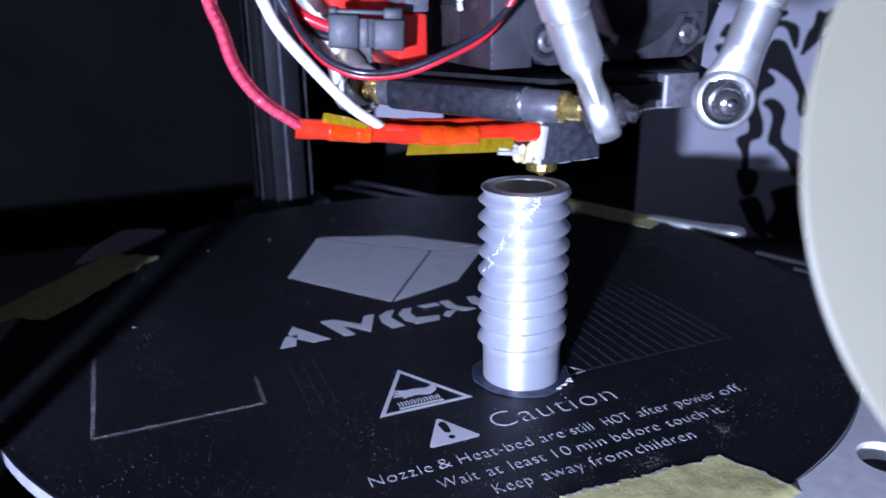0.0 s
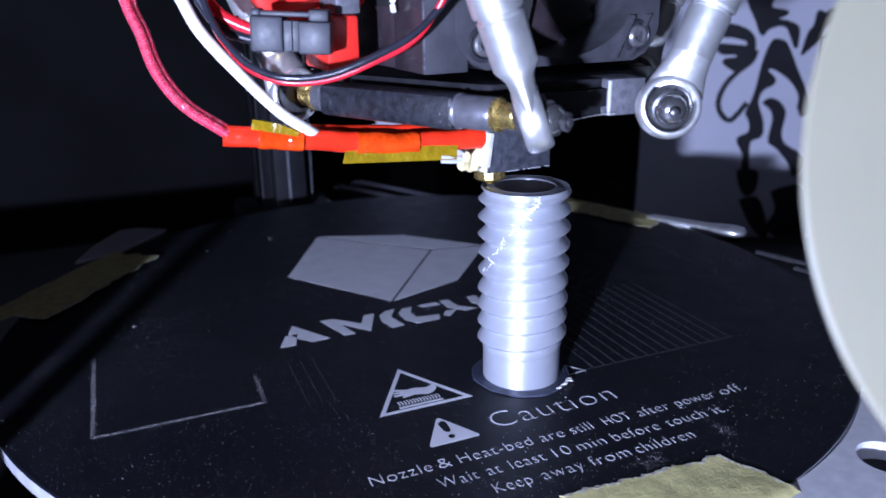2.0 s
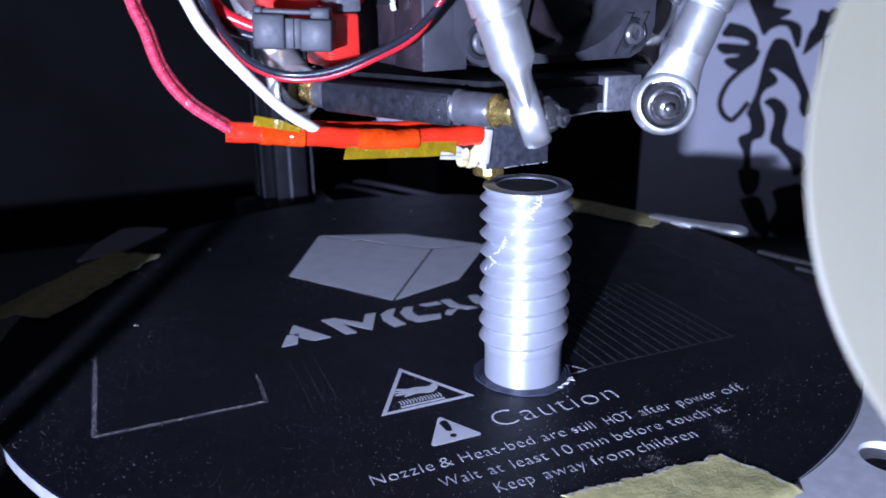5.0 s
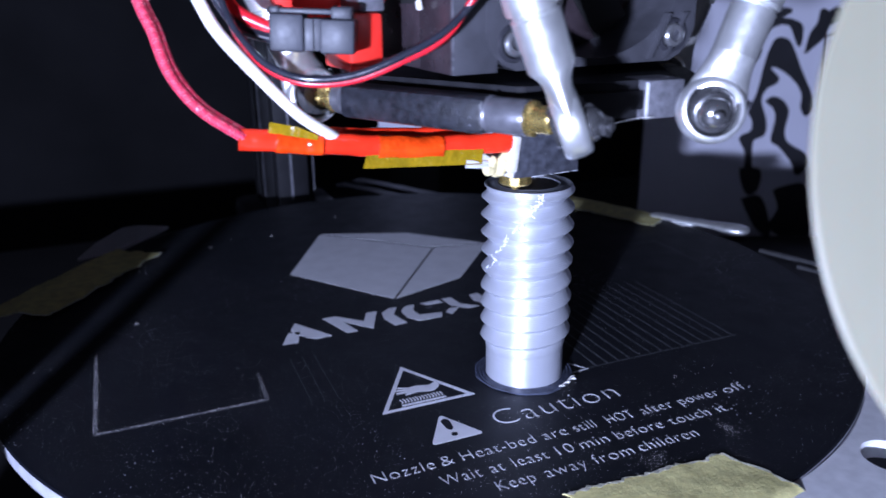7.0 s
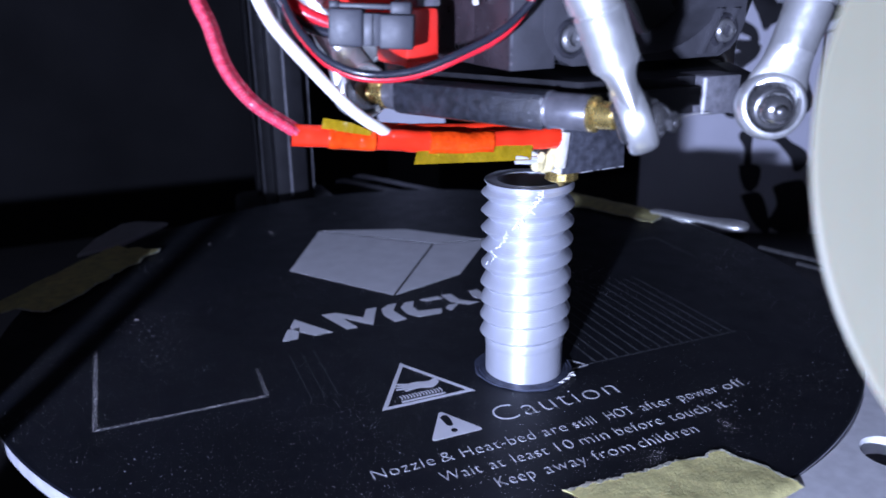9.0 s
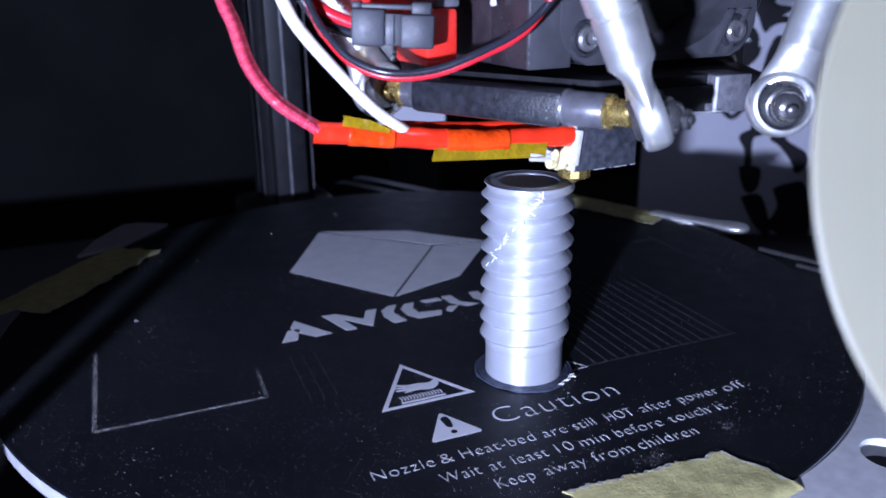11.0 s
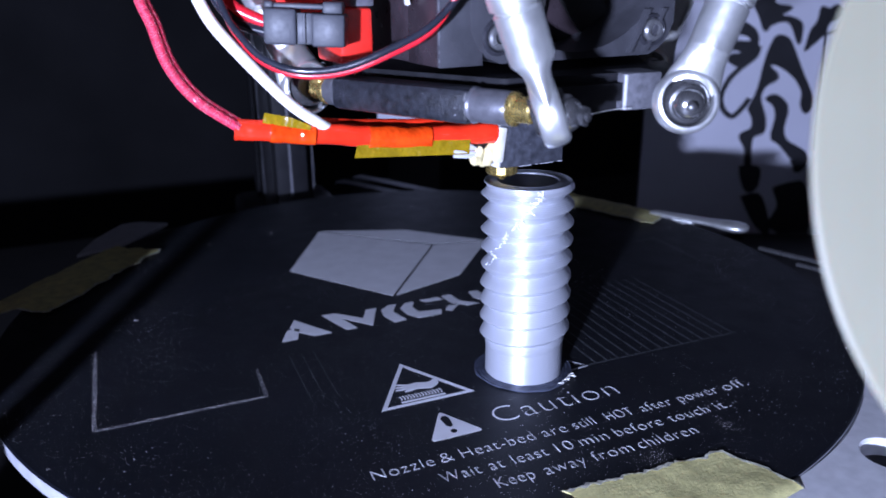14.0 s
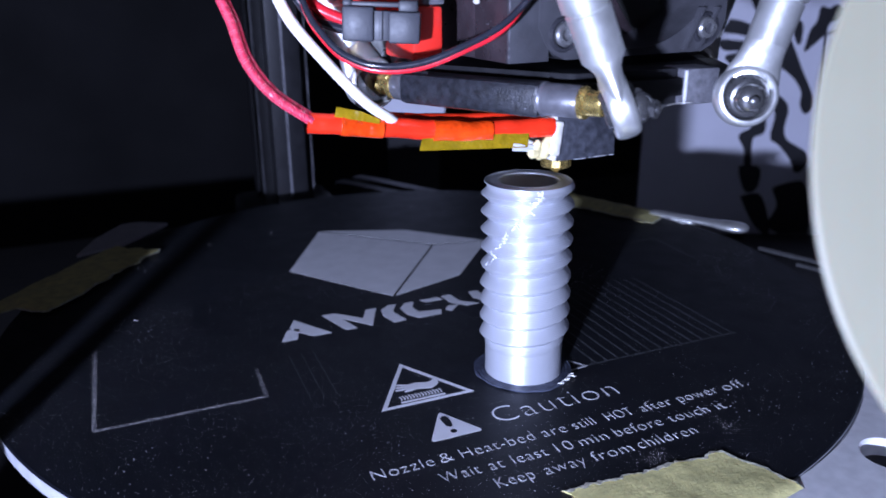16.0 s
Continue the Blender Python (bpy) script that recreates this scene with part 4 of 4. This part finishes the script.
def fan_frame():
    """Square frame with a round throat, thickness along the hot end's y."""
    bm = bmesh.new()
    n, cx, cz, h, r = 64, 4.4, 43.5, 20.0, 18.4
    rings = []
    for y, inner in ((-15.6, True), (-15.6, False), (-5.0, False), (-5.0, True)):
        row = []
        for k in range(n):
            a = (k + 0.5) * math.tau / n
            c, s = math.cos(a), math.sin(a)
            q = (r + (0.5 if y < -15.1 else 0)) if inner else min(h / max(abs(c), abs(s)), 25.6)
            row.append(bm.verts.new(HOT @ (Vector((cx + c * q, y, cz + s * q)) * U)))
        rings.append(row)
    for p, q in zip(rings, rings[1:] + rings[:1]):
        for k in range(n):
            bm.faces.new((p[k], p[(k + 1) % n], q[(k + 1) % n], q[k]))
    return bm


# ---- diagonal rods: origin at the ball joint, z along the rod, y along the joint's bolt ----
ROD, REACH = 217.0, 97.0


def rod(first=None):
    if first:
        return copy_thing(first, Matrix())
    ob = thing("diagonal_rod", "bright zinc plated ball joint rod holding the print head", "printer rod", "diagonal rods")
    eye = part("joint_eye", lathe([(-1.75, 3.75), (-1.9, 3.9), (-1.9, 4.15), (-1.6, 4.55), (-0.7, 4.8), (0.7, 4.8), (1.6, 4.55), (1.9, 4.15), (1.9, 3.9), (1.75, 3.75), (0.9, 3.65), (-0.9, 3.65)], (0, 0, 0), (0, 1, 0), 40, closed=True), M_CHROME, ob, "bright plated joint eye")
    part("ball", lathe([(-2.5, 1.5), (-2.5, 2.55), (-2.1, 2.9), (-1.6, 3.2), (-0.9, 3.47), (0, 3.6), (0.9, 3.47), (1.6, 3.2), (2.1, 2.9), (2.5, 2.55), (2.5, 1.5)], (0, 0, 0), (0, 1, 0), 40), M_DARKSTEEL, eye, "polished steel ball")
    bm = bmesh.new()
    rings = []
    for z, rx, ry in ((2.0, 4.35, 1.2), (3.3, 4.15, 1.7), (4.6, 3.75, 1.8), (6.0, 3.4, 1.95), (6.9, 3.25, 2.4), (7.6, 3.18, 2.95), (8.0, 3.15, 3.15)):
        rings.append([bm.verts.new((rx * math.cos(k * math.tau / 28) * U, ry * math.sin(k * math.tau / 28) * U, z * U)) for k in range(28)])
    for p, q in zip(rings, rings[1:]):
        for k in range(28):
            bm.faces.new((p[k], p[(k + 1) % 28], q[(k + 1) % 28], q[k]))
    bm.faces.new(rings[0])
    bm.faces.new(rings[-1])
    part("neck", bm, M_CHROME, ob)
    part("shank", lathe([(0, 3.15), (6.8, 3.25), (7.1, 2.85), (8.2, 2.85)], (0, 0, 7.9), (0, 0, 20), 32), M_CHROME, ob)
    part("collar", lathe([(0, 2.8), (0.25, 3.5), (14.3, 3.6), (14.8, 3.1)], (0, 0, 15.3), (0, 0, 30), 32), M_CHROME, ob)
    part("tube", lathe([(0, 2.9), (ROD - 50, 2.9)], (0, 0, 29), (0, 0, 60), 28), M_SMOOTH, ob, "black carbon tube")
    return ob


HEAD_ROWS = [
    (0, 7.76, -43.15), (0.5, -4.21, -45.29), (1, 5.3, -53.77), (1.5, 7.28, -41.79), (2, -4.58, -45.25), (2.5, 5.6, -53.87), (3, 7.7, -42.31),
    (3.5, -4.79, -45.31), (4, 2.74, -54.94), (4.2, 9.17, -51.0), (6.3, 4.61, -40.22), (6.5, -1.26, -39.77), (7, -3.67, -52.35), (7.5, 9.32, -51.24),
    (8, 4.1, -39.52), (8.5, -5.87, -47.49), (9, 3.88, -55.7), (9.2, 8.69, -53.54), (11.3, 10.73, -46.13), (11.5, 8.83, -42.04), (12, -3.83, -40.29),
    (12.5, -5.32, -51.1), (13, 1.69, -52.73), (13.5, 8.01, -45.12), (14, -3.34, -46.52), (14.5, 7.45, -50.29), (15, 0.2, -40.66), (15.5, -0.23, -52.45),
    (16, 8.68, -45.77)]


def head_path():
    """The nozzle circles over the print: angle and radius run evenly between the rows."""
    cx, cy = 2.3, -47.2
    polar, turn = [], 0.0
    for i, (t, x, y) in enumerate(HEAD_ROWS):
        a, r = math.degrees(math.atan2(y - cy, x - cx)), math.hypot(x - cx, y - cy)
        if i:
            turn += (a - polar[-1][3]) % 360 + (360 if t - polar[-1][0] > 2 else 0)
        else:
            turn = a
        polar.append((t, turn, r, a))
    rows = []
    for (t0, a0, r0, _), (t1, a1, r1, _) in zip(polar, polar[1:]):
        steps = round((t1 - t0) * 10)
        for k in range(steps):
            f = k / steps
            a, r = radians(a0 + (a1 - a0) * f), r0 + (r1 - r0) * f
            rows.append((t0 + (t1 - t0) * f, cx + r * math.cos(a), cy + r * math.sin(a)))
    rows.append(HEAD_ROWS[-1])
    return rows


def motions():
    path = head_path()
    walk(head, [(t, mm(x, y, TOP)) for t, x, y in path])
    for ob, name, s, swivel in rods:
        out, ax, d, h = arm_frame(name)
        rows = []
        for t, x, y in path:
            foot = Vector((x, y, TOP + JOINT_Z)) + out * d + ax * s * h
            far = out * (d + REACH) + ax * s * h
            dx, dy = far.x - foot.x, far.y - foot.y
            w = Vector((dx, dy, math.sqrt(ROD ** 2 - dx * dx - dy * dy))).normalized()
            u = ax.cross(w).normalized()
            v = w.cross(u)
            m = Matrix((u, v, w)).transposed().to_4x4() @ pose(0, 0, 0, 0, 0, swivel)
            rows.append((t, Matrix.Translation(foot * U) @ m))
        walk(ob, rows)


room()
tower(-8, 139, 0)
# out of view; shifted so its shadow falls on the bed's left side
tower(-131.5, -59, 120)
tower(122, -66, 240)
beam((19, 138), (100, -14), -11)
beam((-100, -80), (100, -85), -30)
unseen_belt()
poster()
bed()
tape([(-61.5, 60.5), (-89.5, 22.5), (-108, 36), (-73.5, 69.5)], 1, "pale yellow masking tape strip over the bed edge", 0.25, 0.6)
tape([(70, 60), (87, 22), (98, 29), (83, 68)], 2, "pale yellow masking tape strip holding a clip", 0.1, 0.6)
tape([(-12, -85.6), (18.6, -87.0), (27, -106), (-6, -112)], 3, "crumpled torn masking tape over the bed edge", 0.45, 0.14)
bed_clip((95, 31, 0.7), (108.6, 6.8, 0.7), 2.3, "bright steel clip bar taped to the bed edge")
flat_clip()
printed_thread()
edge_rod((100.9, -9.6, 0.1), (119, -60, 0.1), 0.7)
edge_rod((101.2, -23.5, -0.3), (116, -66, -0.3), 0.6)
near_body()
head = print_head()
first_rod = rod()
rods = [(first_rod, "near", 1, 36), (rod(first_rod), "near", -1, -15), (rod(first_rod), "right", -1, 0), (rod(first_rod), "right", 1, 0), (rod(first_rod), "back", 1, 0), (rod(first_rod), "back", -1, 0)]
motions()
